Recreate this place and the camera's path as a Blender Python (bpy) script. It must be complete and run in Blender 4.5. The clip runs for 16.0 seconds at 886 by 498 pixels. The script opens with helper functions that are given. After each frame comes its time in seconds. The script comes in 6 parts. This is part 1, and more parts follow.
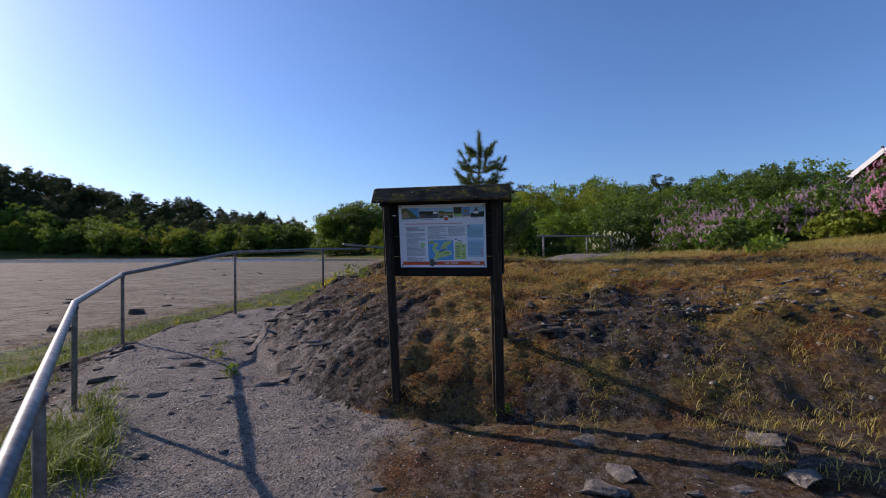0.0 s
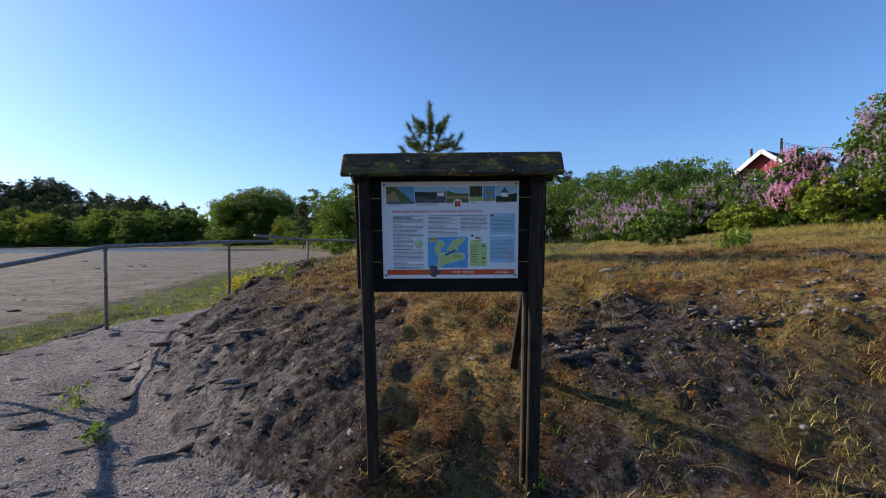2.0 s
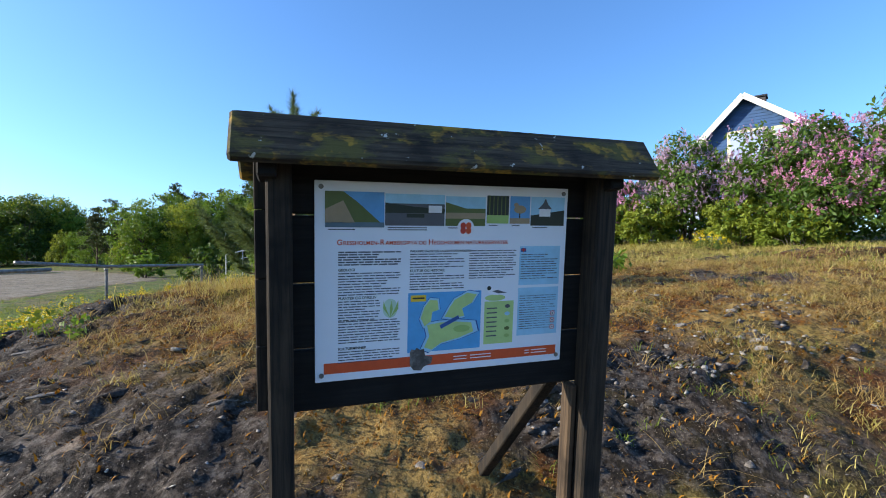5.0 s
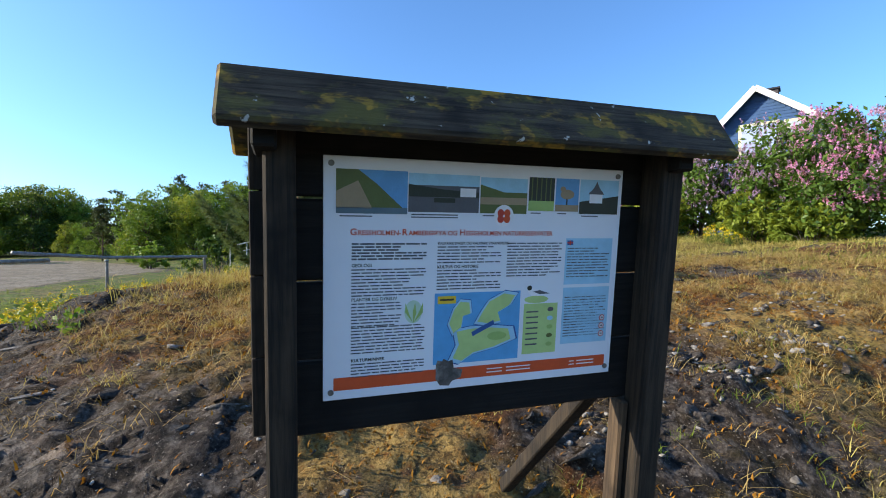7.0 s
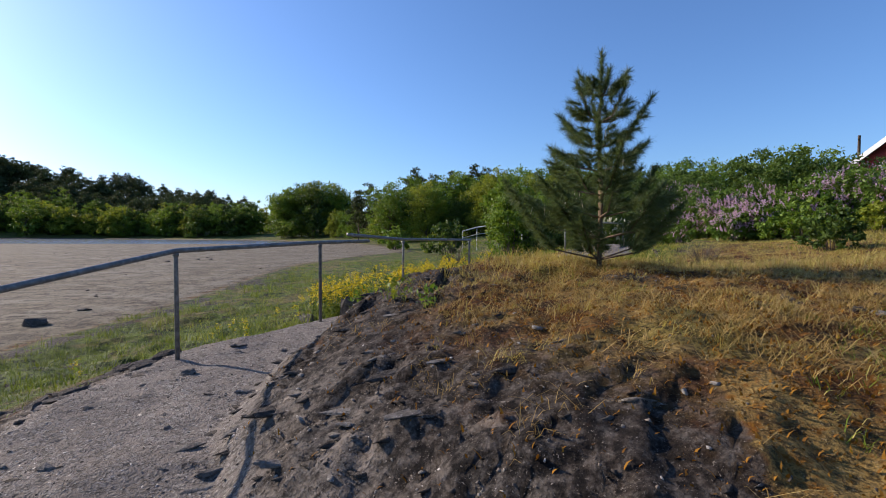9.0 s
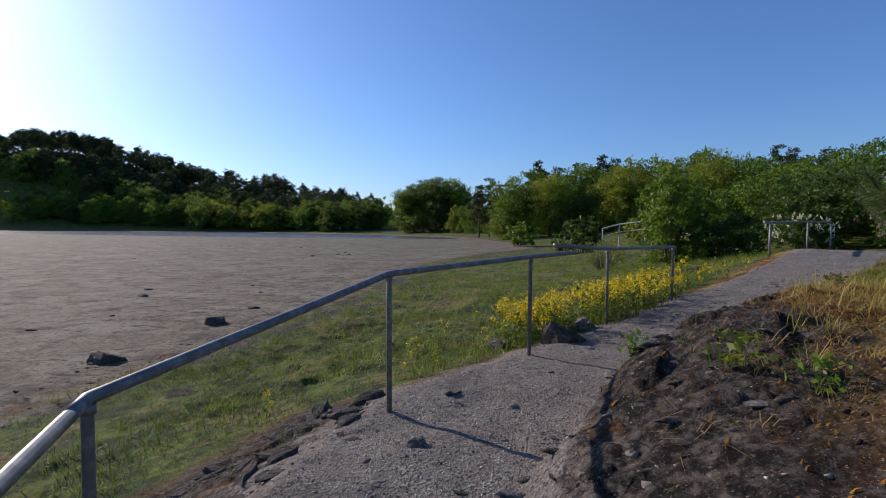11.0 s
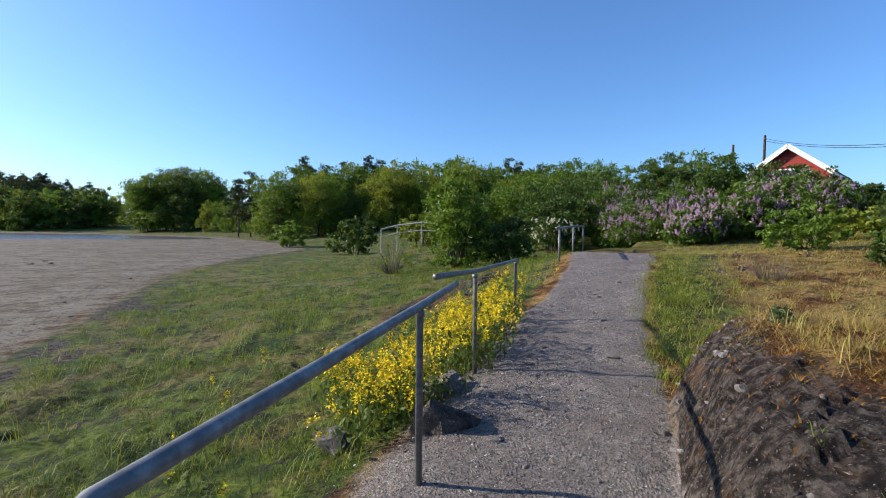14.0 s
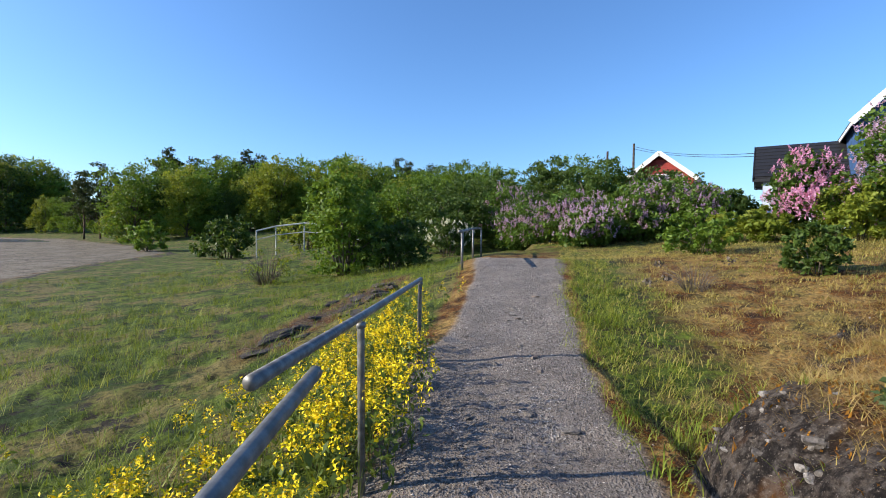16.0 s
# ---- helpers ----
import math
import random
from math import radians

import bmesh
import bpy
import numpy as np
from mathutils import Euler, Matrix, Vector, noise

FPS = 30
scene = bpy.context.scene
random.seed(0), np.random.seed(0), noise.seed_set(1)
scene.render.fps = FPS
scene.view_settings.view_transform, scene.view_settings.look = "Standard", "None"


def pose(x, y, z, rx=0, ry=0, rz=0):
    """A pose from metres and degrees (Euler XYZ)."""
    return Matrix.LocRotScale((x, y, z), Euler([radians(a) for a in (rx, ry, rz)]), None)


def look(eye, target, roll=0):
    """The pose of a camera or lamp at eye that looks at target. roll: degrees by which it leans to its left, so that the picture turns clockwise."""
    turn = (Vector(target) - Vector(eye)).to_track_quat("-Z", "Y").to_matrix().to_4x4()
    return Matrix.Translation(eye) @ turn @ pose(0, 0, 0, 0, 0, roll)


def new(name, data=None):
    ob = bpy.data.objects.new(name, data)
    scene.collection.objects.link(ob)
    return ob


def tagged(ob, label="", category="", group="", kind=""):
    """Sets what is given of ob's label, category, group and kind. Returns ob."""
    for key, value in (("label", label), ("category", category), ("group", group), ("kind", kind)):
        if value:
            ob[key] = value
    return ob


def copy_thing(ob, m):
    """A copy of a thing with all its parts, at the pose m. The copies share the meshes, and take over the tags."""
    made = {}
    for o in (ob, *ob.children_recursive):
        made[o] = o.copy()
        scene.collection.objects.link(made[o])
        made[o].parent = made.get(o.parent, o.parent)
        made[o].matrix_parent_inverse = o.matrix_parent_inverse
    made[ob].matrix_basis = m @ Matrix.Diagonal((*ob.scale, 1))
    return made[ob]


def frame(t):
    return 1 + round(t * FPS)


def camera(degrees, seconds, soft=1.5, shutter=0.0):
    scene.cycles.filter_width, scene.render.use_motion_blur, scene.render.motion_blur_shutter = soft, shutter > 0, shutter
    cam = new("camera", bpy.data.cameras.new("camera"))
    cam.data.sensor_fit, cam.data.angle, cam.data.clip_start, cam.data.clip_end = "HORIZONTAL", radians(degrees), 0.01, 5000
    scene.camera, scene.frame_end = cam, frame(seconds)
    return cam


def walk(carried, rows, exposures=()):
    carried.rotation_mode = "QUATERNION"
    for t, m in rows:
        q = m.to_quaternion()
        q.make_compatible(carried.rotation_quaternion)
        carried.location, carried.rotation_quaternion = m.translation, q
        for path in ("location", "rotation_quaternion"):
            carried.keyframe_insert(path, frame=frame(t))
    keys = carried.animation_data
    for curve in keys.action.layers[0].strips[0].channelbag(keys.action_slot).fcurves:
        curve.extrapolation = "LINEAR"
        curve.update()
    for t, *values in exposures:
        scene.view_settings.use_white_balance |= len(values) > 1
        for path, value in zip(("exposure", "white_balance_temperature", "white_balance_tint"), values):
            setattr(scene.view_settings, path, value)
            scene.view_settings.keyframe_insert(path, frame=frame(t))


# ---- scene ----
cam = camera(86.9, 16.0, 1.0)
PATH = [
    (0, (0.229, -0.403, 1.315), (0.187, 1.596, 1.326), -0.4),
    (0.5, (0.097, -0.036, 1.358), (0.116, 1.964, 1.367), -0.3),
    (1, (-0.1, 0.254, 1.377), (-0.002, 2.252, 1.376), -0.3),
    (1.5, (-0.211, 0.564, 1.36), (-0.009, 2.553, 1.328), -0.3),
    (2, (-0.299, 0.894, 1.387), (0.051, 2.863, 1.349), -0.3),
    (2.5, (-0.437, 1.186, 1.391), (0.051, 3.126, 1.369), -0.3),
    (3, (-0.455, 1.452, 1.406), (0.167, 3.353, 1.383), -0.4),
    (3.5, (-0.442, 1.651, 1.437), (0.329, 3.496, 1.439), -0.5),
    (4, (-0.519, 1.845, 1.469), (0.394, 3.624, 1.494), -0.6),
    (6.3, (-0.415, 2.327, 1.503), (0.607, 4.046, 1.521), -0.8),
    (6.5, (-0.42, 2.334, 1.501), (0.593, 4.058, 1.51), -0.7),
    (7, (-0.432, 2.352, 1.497), (0.554, 4.092, 1.496), -0.4),
    (7.5, (-0.515, 2.377, 1.496), (0.367, 4.171, 1.477), -0.2),
    (8, (-0.732, 2.446, 1.477), (-0.065, 4.331, 1.439), 0.2),
    (8.5, (-0.972, 2.604, 1.447), (-0.572, 4.563, 1.394), 0.2),
    (9, (-1.234, 2.807, 1.488), (-1.091, 4.801, 1.426), 0.2),
    (9.5, (-1.583, 3.053, 1.497), (-1.669, 5.049, 1.408), 0.1),
    (10, (-1.906, 3.353, 1.5), (-2.202, 5.328, 1.39), 0.4),
    (10.2, (-2.024, 3.496, 1.537), (-2.385, 5.461, 1.432), 0.5),
    (12.3, (-3.131, 4.962, 1.721), (-3.262, 6.957, 1.653), -0.3),
    (12.5, (-3.216, 5.108, 1.734), (-3.242, 7.105, 1.644), 0.5),
    (13, (-3.234, 5.559, 1.783), (-3.008, 7.545, 1.691), 0.6),
    (13.5, (-3.205, 5.987, 1.784), (-2.754, 7.933, 1.694), 0.6),
    (14, (-3.104, 6.433, 1.824), (-2.477, 8.33, 1.737), 0.6),
    (14.5, (-2.913, 6.877, 1.858), (-2.153, 8.725, 1.79), 0.6),
    (15, (-2.761, 7.396, 1.862), (-1.883, 9.192, 1.805), 0.6),
    (15.5, (-2.528, 7.836, 1.858), (-1.554, 9.582, 1.8), 0.7),
    (16, (-2.33, 8.259, 1.898), (-1.281, 9.96, 1.817), 0.6),
]
EXPOSE = [(0, 0.05, 6440, 22), (1.5, 0.2, 6390, 18), (3, 0.68, 6240, 13), (4, 0.85, 6190, 9), (6.5, 1, 6390, 7), (7.5, 0.95, 6490, 7), (8.5, 0.6, 6590, 12),
          (9.5, 0.16, 6440, 18), (10.2, -0.06, 6340, 17), (12.5, 0.02, 6190, 16), (13, 0.22, 6190, 15), (13.5, 0.37, 6240, 13), (14.5, 0.62, 6290, 11), (16, 0.7, 6390, 10)]
walk(cam, [(t, look(eye, target, roll)) for t, eye, target, roll in PATH], EXPOSE)

# ---- light ----
SUN_FROM = Vector((-0.896, 0.444, 0.0)).normalized()
SUN_EL = radians(24.5)
world = bpy.data.worlds.new("World")
scene.world = world
world.use_nodes = True
wn = world.node_tree.nodes
sky = wn.new("ShaderNodeTexSky")
sky.sky_type = "NISHITA"
sky.sun_disc = False
sky.sun_elevation = SUN_EL
sky.sun_rotation = math.atan2(SUN_FROM.x, SUN_FROM.y)
sky.air_density, sky.dust_density, sky.ozone_density = 1.05, 0.75, 8.0
wn["Background"].inputs["Strength"].default_value = 0.148
world.node_tree.links.new(sky.outputs[0], wn["Background"].inputs["Color"])
sun_data = bpy.data.lights.new("sun", "SUN")
sun_data.energy, sun_data.angle, sun_data.color = 5.0, radians(0.5), (1.0, 0.88, 0.72)
sun = new("sun", sun_data)
sun.matrix_world = look(SUN_FROM * 50 * math.cos(SUN_EL) + Vector((0, 0, 50 * math.sin(SUN_EL))), (0, 0, 0))

# ---- material helpers ----


class Mat:
    """A node material under construction."""

    def __init__(self, name, rough=0.8, metal=0.0, spec=0.3):
        self.m = bpy.data.materials.new(name)
        self.m.use_nodes = True
        self.t = self.m.node_tree
        self.b = self.t.nodes["Principled BSDF"]
        self.b.inputs["Roughness"].default_value = rough
        self.b.inputs["Metallic"].default_value = metal
        self.b.inputs["Specular IOR Level"].default_value = spec
        self.tc = self.t.nodes.new("ShaderNodeTexCoord")

    def n(self, kind, **inputs):
        node = self.t.nodes.new(kind)
        for key, value in inputs.items():
            self.put(node, key.replace("_", " "), value)
        return node

    def put(self, node, key, value):
        sock = node.inputs[key]
        if isinstance(value, bpy.types.NodeSocket):
            self.t.links.new(value, sock)
        else:
            sock.default_value = value

    def noise(self, scale, detail=4.0, rough=0.6, stretch=None, dist=0.0):
        vec = self.tc.outputs["Object"]
        if stretch:
            mp = self.n("ShaderNodeMapping", Scale=stretch)
            self.t.links.new(vec, mp.inputs["Vector"])
            vec = mp.outputs[0]
        return self.n("ShaderNodeTexNoise", Vector=vec, Scale=scale, Detail=detail, Roughness=rough, Distortion=dist).outputs["Fac"]

    def ramp(self, fac, *stops):
        r = self.n("ShaderNodeValToRGB", Fac=fac)
        e = r.color_ramp.elements
        while len(e) < len(stops):
            e.new(0.5)
        for el, (pos, col) in zip(e, stops):
            el.position = pos
            el.color = (*col, 1) if len(col) == 3 else col
        return r.outputs["Color"]

    def step(self, fac, a, b):
        r = self.n("ShaderNodeMapRange")
        r.interpolation_type = "SMOOTHSTEP"
        self.put(r, "Value", fac)
        self.put(r, "From Min", a)
        self.put(r, "From Max", b)
        return r.outputs[0]

    def mix(self, fac, a, b, mode="MIX"):
        x = self.t.nodes.new("ShaderNodeMix")
        x.data_type, x.blend_type = "RGBA", mode
        for sock, value in ((x.inputs[0], fac), (x.inputs[6], a), (x.inputs[7], b)):
            if isinstance(value, bpy.types.NodeSocket):
                self.t.links.new(value, sock)
            else:
                sock.default_value = (*value, 1) if isinstance(value, tuple) and len(value) == 3 else value
        return x.outputs[2]

    def math(self, op, a, b=0.0, c=0.0):
        x = self.t.nodes.new("ShaderNodeMath")
        x.operation = op
        for sock, value in zip(x.inputs, (a, b, c)):
            if isinstance(value, bpy.types.NodeSocket):
                self.t.links.new(value, sock)
            else:
                sock.default_value = value
        return x.outputs[0]

    def color(self, value):
        self.put(self.b, "Base Color", value if isinstance(value, bpy.types.NodeSocket) else (*value, 1))
        return self

    def bump(self, height, strength=0.5, distance=0.01):
        bn = self.n("ShaderNodeBump", Height=height, Strength=strength, Distance=distance)
        self.t.links.new(bn.outputs[0], self.b.inputs["Normal"])
        return self

    def island(self):
        return self.n("ShaderNodeNewGeometry").outputs["Random Per Island"]


def leaf_mat(name, dark, light, rough=0.55, through_light=0.35, spread=0.5):
    """Leaves: colour varies from leaf to leaf and over the crown, some light passes through."""
    k = Mat(name, rough, 0.0, 0.25)
    rnd = k.island()
    obj = k.n("ShaderNodeObjectInfo").outputs["Random"]
    patch = k.noise(0.9, 2.0)
    f = k.math("ADD", k.math("MULTIPLY", rnd, spread), k.math("MULTIPLY", patch, 0.55))
    f = k.math("ADD", f, k.math("SUBTRACT", k.math("MULTIPLY", obj, 0.5), 0.1))
    col = k.ramp(f, (0.2, dark), (0.95, light))
    k.color(col)
    tr = k.n("ShaderNodeBsdfTranslucent", Color=k.mix(0.6, col, (light[0] * 1.3, light[1] * 1.2, light[2] * 0.6)))
    mx = k.n("ShaderNodeMixShader", Fac=through_light)
    out = k.t.nodes["Material Output"]
    k.t.links.new(k.b.outputs[0], mx.inputs[1])
    k.t.links.new(tr.outputs[0], mx.inputs[2])
    k.t.links.new(mx.outputs[0], out.inputs["Surface"])
    return k.m


def ground_material():
    """One sheet: gravel path, bedrock, rusty moss and straw, green turf and tidal mud, by the zones of the plan."""
    k = Mat("ground_surface", 0.92, 0.0, 0.2)
    za = k.n("ShaderNodeAttribute")
    za.attribute_name = "zone_a"
    zb = k.n("ShaderNodeAttribute")
    zb.attribute_name = "zone_b"
    sa = k.n("ShaderNodeSeparateColor", Color=za.outputs["Color"])
    sb = k.n("ShaderNodeSeparateColor", Color=zb.outputs["Color"])
    big, mid, fine, grit = k.noise(0.35, 3), k.noise(2.2, 5), k.noise(14, 6, 0.65), k.noise(70, 4, 0.7)
    vor = k.n("ShaderNodeTexVoronoi", Vector=k.tc.outputs["Object"], Scale=42.0)
    peb = k.n("ShaderNodeSeparateColor", Color=vor.outputs["Color"]).outputs[0]
    edge = k.math("SUBTRACT", k.math("ADD", k.math("MULTIPLY", mid, 0.7), k.math("MULTIPLY", fine, 0.5)), 0.6)

    def mask(sock, hard=0.22):
        return k.step(k.math("ADD", sock, edge), 0.5 - hard, 0.5 + hard)

    # tidal mud: pale beige with dark damp patches and weed specks
    mud = k.mix(k.step(mid, 0.35, 0.7), (0.122, 0.1, 0.067), (0.22, 0.184, 0.124))
    mud = k.mix(k.step(big, 0.42, 0.66), mud, (0.2, 0.17, 0.124))
    mud = k.mix(k.step(k.noise(5.0, 6, 0.7), 0.53, 0.62), mud, (0.08, 0.064, 0.046))
    mud = k.mix(k.step(k.noise(0.6, 4), 0.5, 0.6), mud, k.mix(0.5, mud, (0.255, 0.228, 0.178)))
    mud = k.mix(k.step(fine, 0.55, 0.61), mud, (0.045, 0.036, 0.026))
    mud = k.mix(k.step(k.noise(2.6, 7, 0.78, (0.45, 1.0, 1.0)), 0.56, 0.6), mud, (0.035, 0.028, 0.02))
    mud = k.mix(k.step(k.noise(1.3, 7, 0.75), 0.55, 0.6), mud, k.mix(0.75, mud, (0.05, 0.038, 0.026)))
    mud = k.mix(k.step(grit, 0.62, 0.7), mud, (0.34, 0.31, 0.27))
    # turf: olive and bright green tussocks, dead thatch and bare black pockets
    turf = k.mix(k.step(mid, 0.38, 0.62), (0.035, 0.065, 0.007), (0.125, 0.17, 0.016))
    turf = k.mix(k.step(k.noise(0.8, 5, 0.65), 0.48, 0.6), turf, (0.19, 0.155, 0.05))
    turf = k.mix(k.step(fine, 0.36, 0.6), k.mix(0.6, turf, (0.014, 0.018, 0.007)), turf)
    turf = k.mix(k.step(k.noise(4.0, 6, 0.72), 0.54, 0.6), turf, k.mix(0.75, turf, (0.012, 0.016, 0.006)))
    turf = k.mix(k.step(k.noise(1.7, 6, 0.7), 0.585, 0.63), turf, (0.028, 0.023, 0.016))
    turf = k.mix(k.step(grit, 0.68, 0.74), turf, (0.3, 0.27, 0.14))
    # dry hill: rusty moss, straw, black peat; near-black colour also stands for deep shade
    dry = k.mix(k.step(mid, 0.4, 0.6), (0.115, 0.042, 0.008), (0.4, 0.26, 0.08))
    dry = k.mix(k.step(fine, 0.5, 0.66), dry, (0.2, 0.075, 0.005))
    dry = k.mix(k.step(k.noise(0.9, 4, 0.6), 0.52, 0.62), dry, k.mix(0.6, dry, (0.24, 0.21, 0.05)))
    dry = k.mix(k.step(k.noise(3.6, 7, 0.75), 0.545, 0.6), dry, k.mix(0.75, dry, (0.013, 0.009, 0.006)))
    dry = k.mix(k.step(k.noise(28, 6, 0.75), 0.4, 0.56), k.mix(0.75, dry, (0.012, 0.008, 0.005)), dry)
    dry = k.mix(k.step(grit, 0.58, 0.68), dry, (0.42, 0.31, 0.15))
    # bedrock: brown-black crust, grey weathered rims, rust stains and pale chips
    rock = k.mix(k.step(fine, 0.36, 0.66), (0.011, 0.0085, 0.007), (0.088, 0.065, 0.049))
    rock = k.mix(k.step(k.noise(30, 6, 0.75), 0.4, 0.54), k.mix(0.85, rock, (0.008, 0.006, 0.005)), rock)
    rock = k.mix(k.step(k.noise(5.5, 6, 0.72, (1.0, 0.5, 1.0)), 0.53, 0.6), rock, k.mix(0.7, rock, (0.01, 0.008, 0.007)))
    rock = k.mix(k.step(mid, 0.57, 0.7), rock, k.mix(0.7, rock, (0.12, 0.05, 0.012)))
    rock = k.mix(k.step(grit, 0.6, 0.68), rock, (0.3, 0.26, 0.22))
    # gravel
    vor2 = k.n("ShaderNodeTexVoronoi", Vector=k.tc.outputs["Object"], Scale=75.0)
    peb2 = k.n("ShaderNodeSeparateColor", Color=vor2.outputs["Color"]).outputs[1]
    chips = k.mix(0.5, k.ramp(peb, (0.0, (0.05, 0.043, 0.037)), (0.55, (0.23, 0.2, 0.172)), (1.0, (0.5, 0.46, 0.41))), k.ramp(peb2, (0.0, (0.06, 0.052, 0.045)), (0.6, (0.25, 0.217, 0.188)), (1.0, (0.58, 0.54, 0.49))))
    grav = k.mix(k.step(fine, 0.42, 0.62), chips, (0.3, 0.258, 0.22))
    rock = k.mix(k.step(fine, 0.45, 0.6), rock, k.mix(0.45, rock, k.mix(0.55, chips, (0.035, 0.027, 0.02))))
    grav = k.mix(k.step(mid, 0.3, 0.75), k.mix(0.45, grav, (0.11, 0.092, 0.08)), grav)
    grav = k.mix(k.step(grit, 0.66, 0.74), grav, (0.45, 0.43, 0.4))
    col = k.mix(mask(sa.outputs[1]), dry, turf)
    col = k.mix(mask(sb.outputs[1]), col, rock)
    col = k.mix(mask(sa.outputs[0]), col, grav)
    col = k.mix(mask(sb.outputs[0], 0.12), col, mud)
    k.color(col)
    h = k.math("ADD", k.math("MULTIPLY", k.noise(24, 7, 0.72), 1.1), k.math("ADD", k.math("MULTIPLY", grit, 0.3), k.math("MULTIPLY", k.math("MULTIPLY", k.math("ADD", vor.outputs["Distance"], vor2.outputs["Distance"]), mask(sa.outputs[0])), 0.4)))
    k.bump(k.math("MULTIPLY", h, k.math("SUBTRACT", 1.0, k.math("MULTIPLY", sb.outputs[0], 0.5))), 1.0, 0.04)
    return k.m


def wood_mat(name, dark, light, rough=0.75, lichen=0.0, along=(1.5, 30, 30)):
    k = Mat(name, rough, 0.0, 0.3)
    g = k.noise(3.0, 6, 0.65, along, 0.4)
    w = k.noise(6.0, 3)
    col = k.mix(k.step(g, 0.3, 0.7), dark, light)
    col = k.mix(k.step(w, 0.45, 0.75), col, tuple(c * 0.55 for c in dark))
    if lichen:
        l = k.math("MULTIPLY", k.step(k.noise(9.0, 5, 0.7, (0.6, 1.4, 1.4)), 0.47, 0.62), lichen)
        col = k.mix(l, col, k.mix(k.step(k.noise(25, 2), 0.52, 0.6), (0.085, 0.075, 0.018), (0.28, 0.17, 0.02)))
        col = k.mix(k.math("MULTIPLY", k.step(k.noise(30, 4), 0.68, 0.72), lichen), col, (0.4, 0.4, 0.36))
    k.color(col).bump(g, 0.5, 0.004)
    return k.m


def plain_mat(name, base, rough=0.6, metal=0.0, vary=0.15, scale=8.0, spec=0.4):
    k = Mat(name, rough, metal, spec)
    n1 = k.noise(scale, 5)
    k.color(k.mix(k.step(n1, 0.25, 0.8), tuple(c * (1 - vary) for c in base), tuple(min(1, c * (1 + vary)) for c in base)))
    k.bump(k.noise(scale * 8, 3), 0.2, 0.003)
    return k.m


M_GROUND = ground_material()
k = Mat("galvanised_steel", 0.5, 0.4, 0.5)
k.color(k.mix(k.step(k.noise(18, 5), 0.35, 0.75), (0.13, 0.13, 0.125), (0.27, 0.27, 0.26)))
k.bump(k.noise(60, 3), 0.15, 0.002)
M_STEEL = k.m
M_BOARD = wood_mat("black_stained_wood", (0.004, 0.004, 0.004), (0.011, 0.01, 0.009), 0.85)
M_POST = wood_mat("weathered_black_wood", (0.007, 0.006, 0.005), (0.045, 0.032, 0.02), 0.85, 0.0, (30, 30, 1.5))
M_BRACE = wood_mat("bare_brown_wood", (0.03, 0.02, 0.012), (0.1, 0.066, 0.038), 0.85, 0.0, (30, 30, 1.5))
M_ROOFB = wood_mat("mossy_roof_board", (0.013, 0.011, 0.008), (0.07, 0.056, 0.036), 0.85, 1.0)
M_BARK = wood_mat("bark", (0.05, 0.035, 0.025), (0.15, 0.11, 0.08), 0.9, 0.0, (8, 8, 2))
M_PINEBARK = wood_mat("young_pine_bark", (0.11, 0.07, 0.045), (0.25, 0.18, 0.12), 0.9, 0.0, (8, 8, 2))
M_LEAF_A = leaf_mat("spring_leaves", (0.045, 0.095, 0.01), (0.16, 0.25, 0.03))
M_LEAF_B = leaf_mat("deep_green_leaves", (0.022, 0.05, 0.01), (0.085, 0.14, 0.025))
M_LEAF_C = leaf_mat("yellow_green_leaves", (0.08, 0.13, 0.012), (0.25, 0.29, 0.035))
M_NEEDLE = leaf_mat("pine_needles", (0.035, 0.06, 0.022), (0.12, 0.165, 0.06), 0.6, 0.3)
M_PINEFAR = leaf_mat("distant_pine_crown", (0.018, 0.034, 0.012), (0.075, 0.095, 0.03), 0.7, 0.15)

# ---- terrain ----
PATH_LINE = np.array([(0.5, -9, -0.3), (0.3, -2, -0.22), (-0.3, 0.3, -0.14), (-1.1, 2.1, -0.03), (-2.15, 3.8, 0.08), (-2.95, 5.3, 0.2), (-3.05, 6.5, 0.26), (-2.75, 7.6, 0.3),
                      (-1.65, 8.9, 0.35), (-0.5, 10.3, 0.43), (0.7, 11.9, 0.52), (2.3, 13.7, 0.75), (4.2, 15.8, 1.05), (5.6, 17.4, 1.2), (7.2, 19.3, 1.05), (11, 23, 1.0)])
HILL = np.array([(14, 1.6), (5, 2.3), (2, 2.9), (0.7, 3.2), (-0.4, 3.3), (-1.3, 3.95), (-2.1, 4.9), (-2.5, 5.9), (-2.42, 6.7), (-1.95, 7.5), (-1.0, 8.45), (-0.15, 9.4), (0.35, 9.8),
                 (1.2, 10.0), (3.0, 10.3), (14, 11)])
MUD = np.array([(-9, -60), (-8.6, -4), (-8.1, 8), (-7.9, 11), (-7.6, 14.5), (-8.0, 22), (-8.4, 32), (-6.5, 42), (-1.5, 57), (-3, 70), (-16, 116), (-46, 150), (-110, 180), (-190, 165), (-300, 120), (-300, -60)])
MUD_Z = -0.45


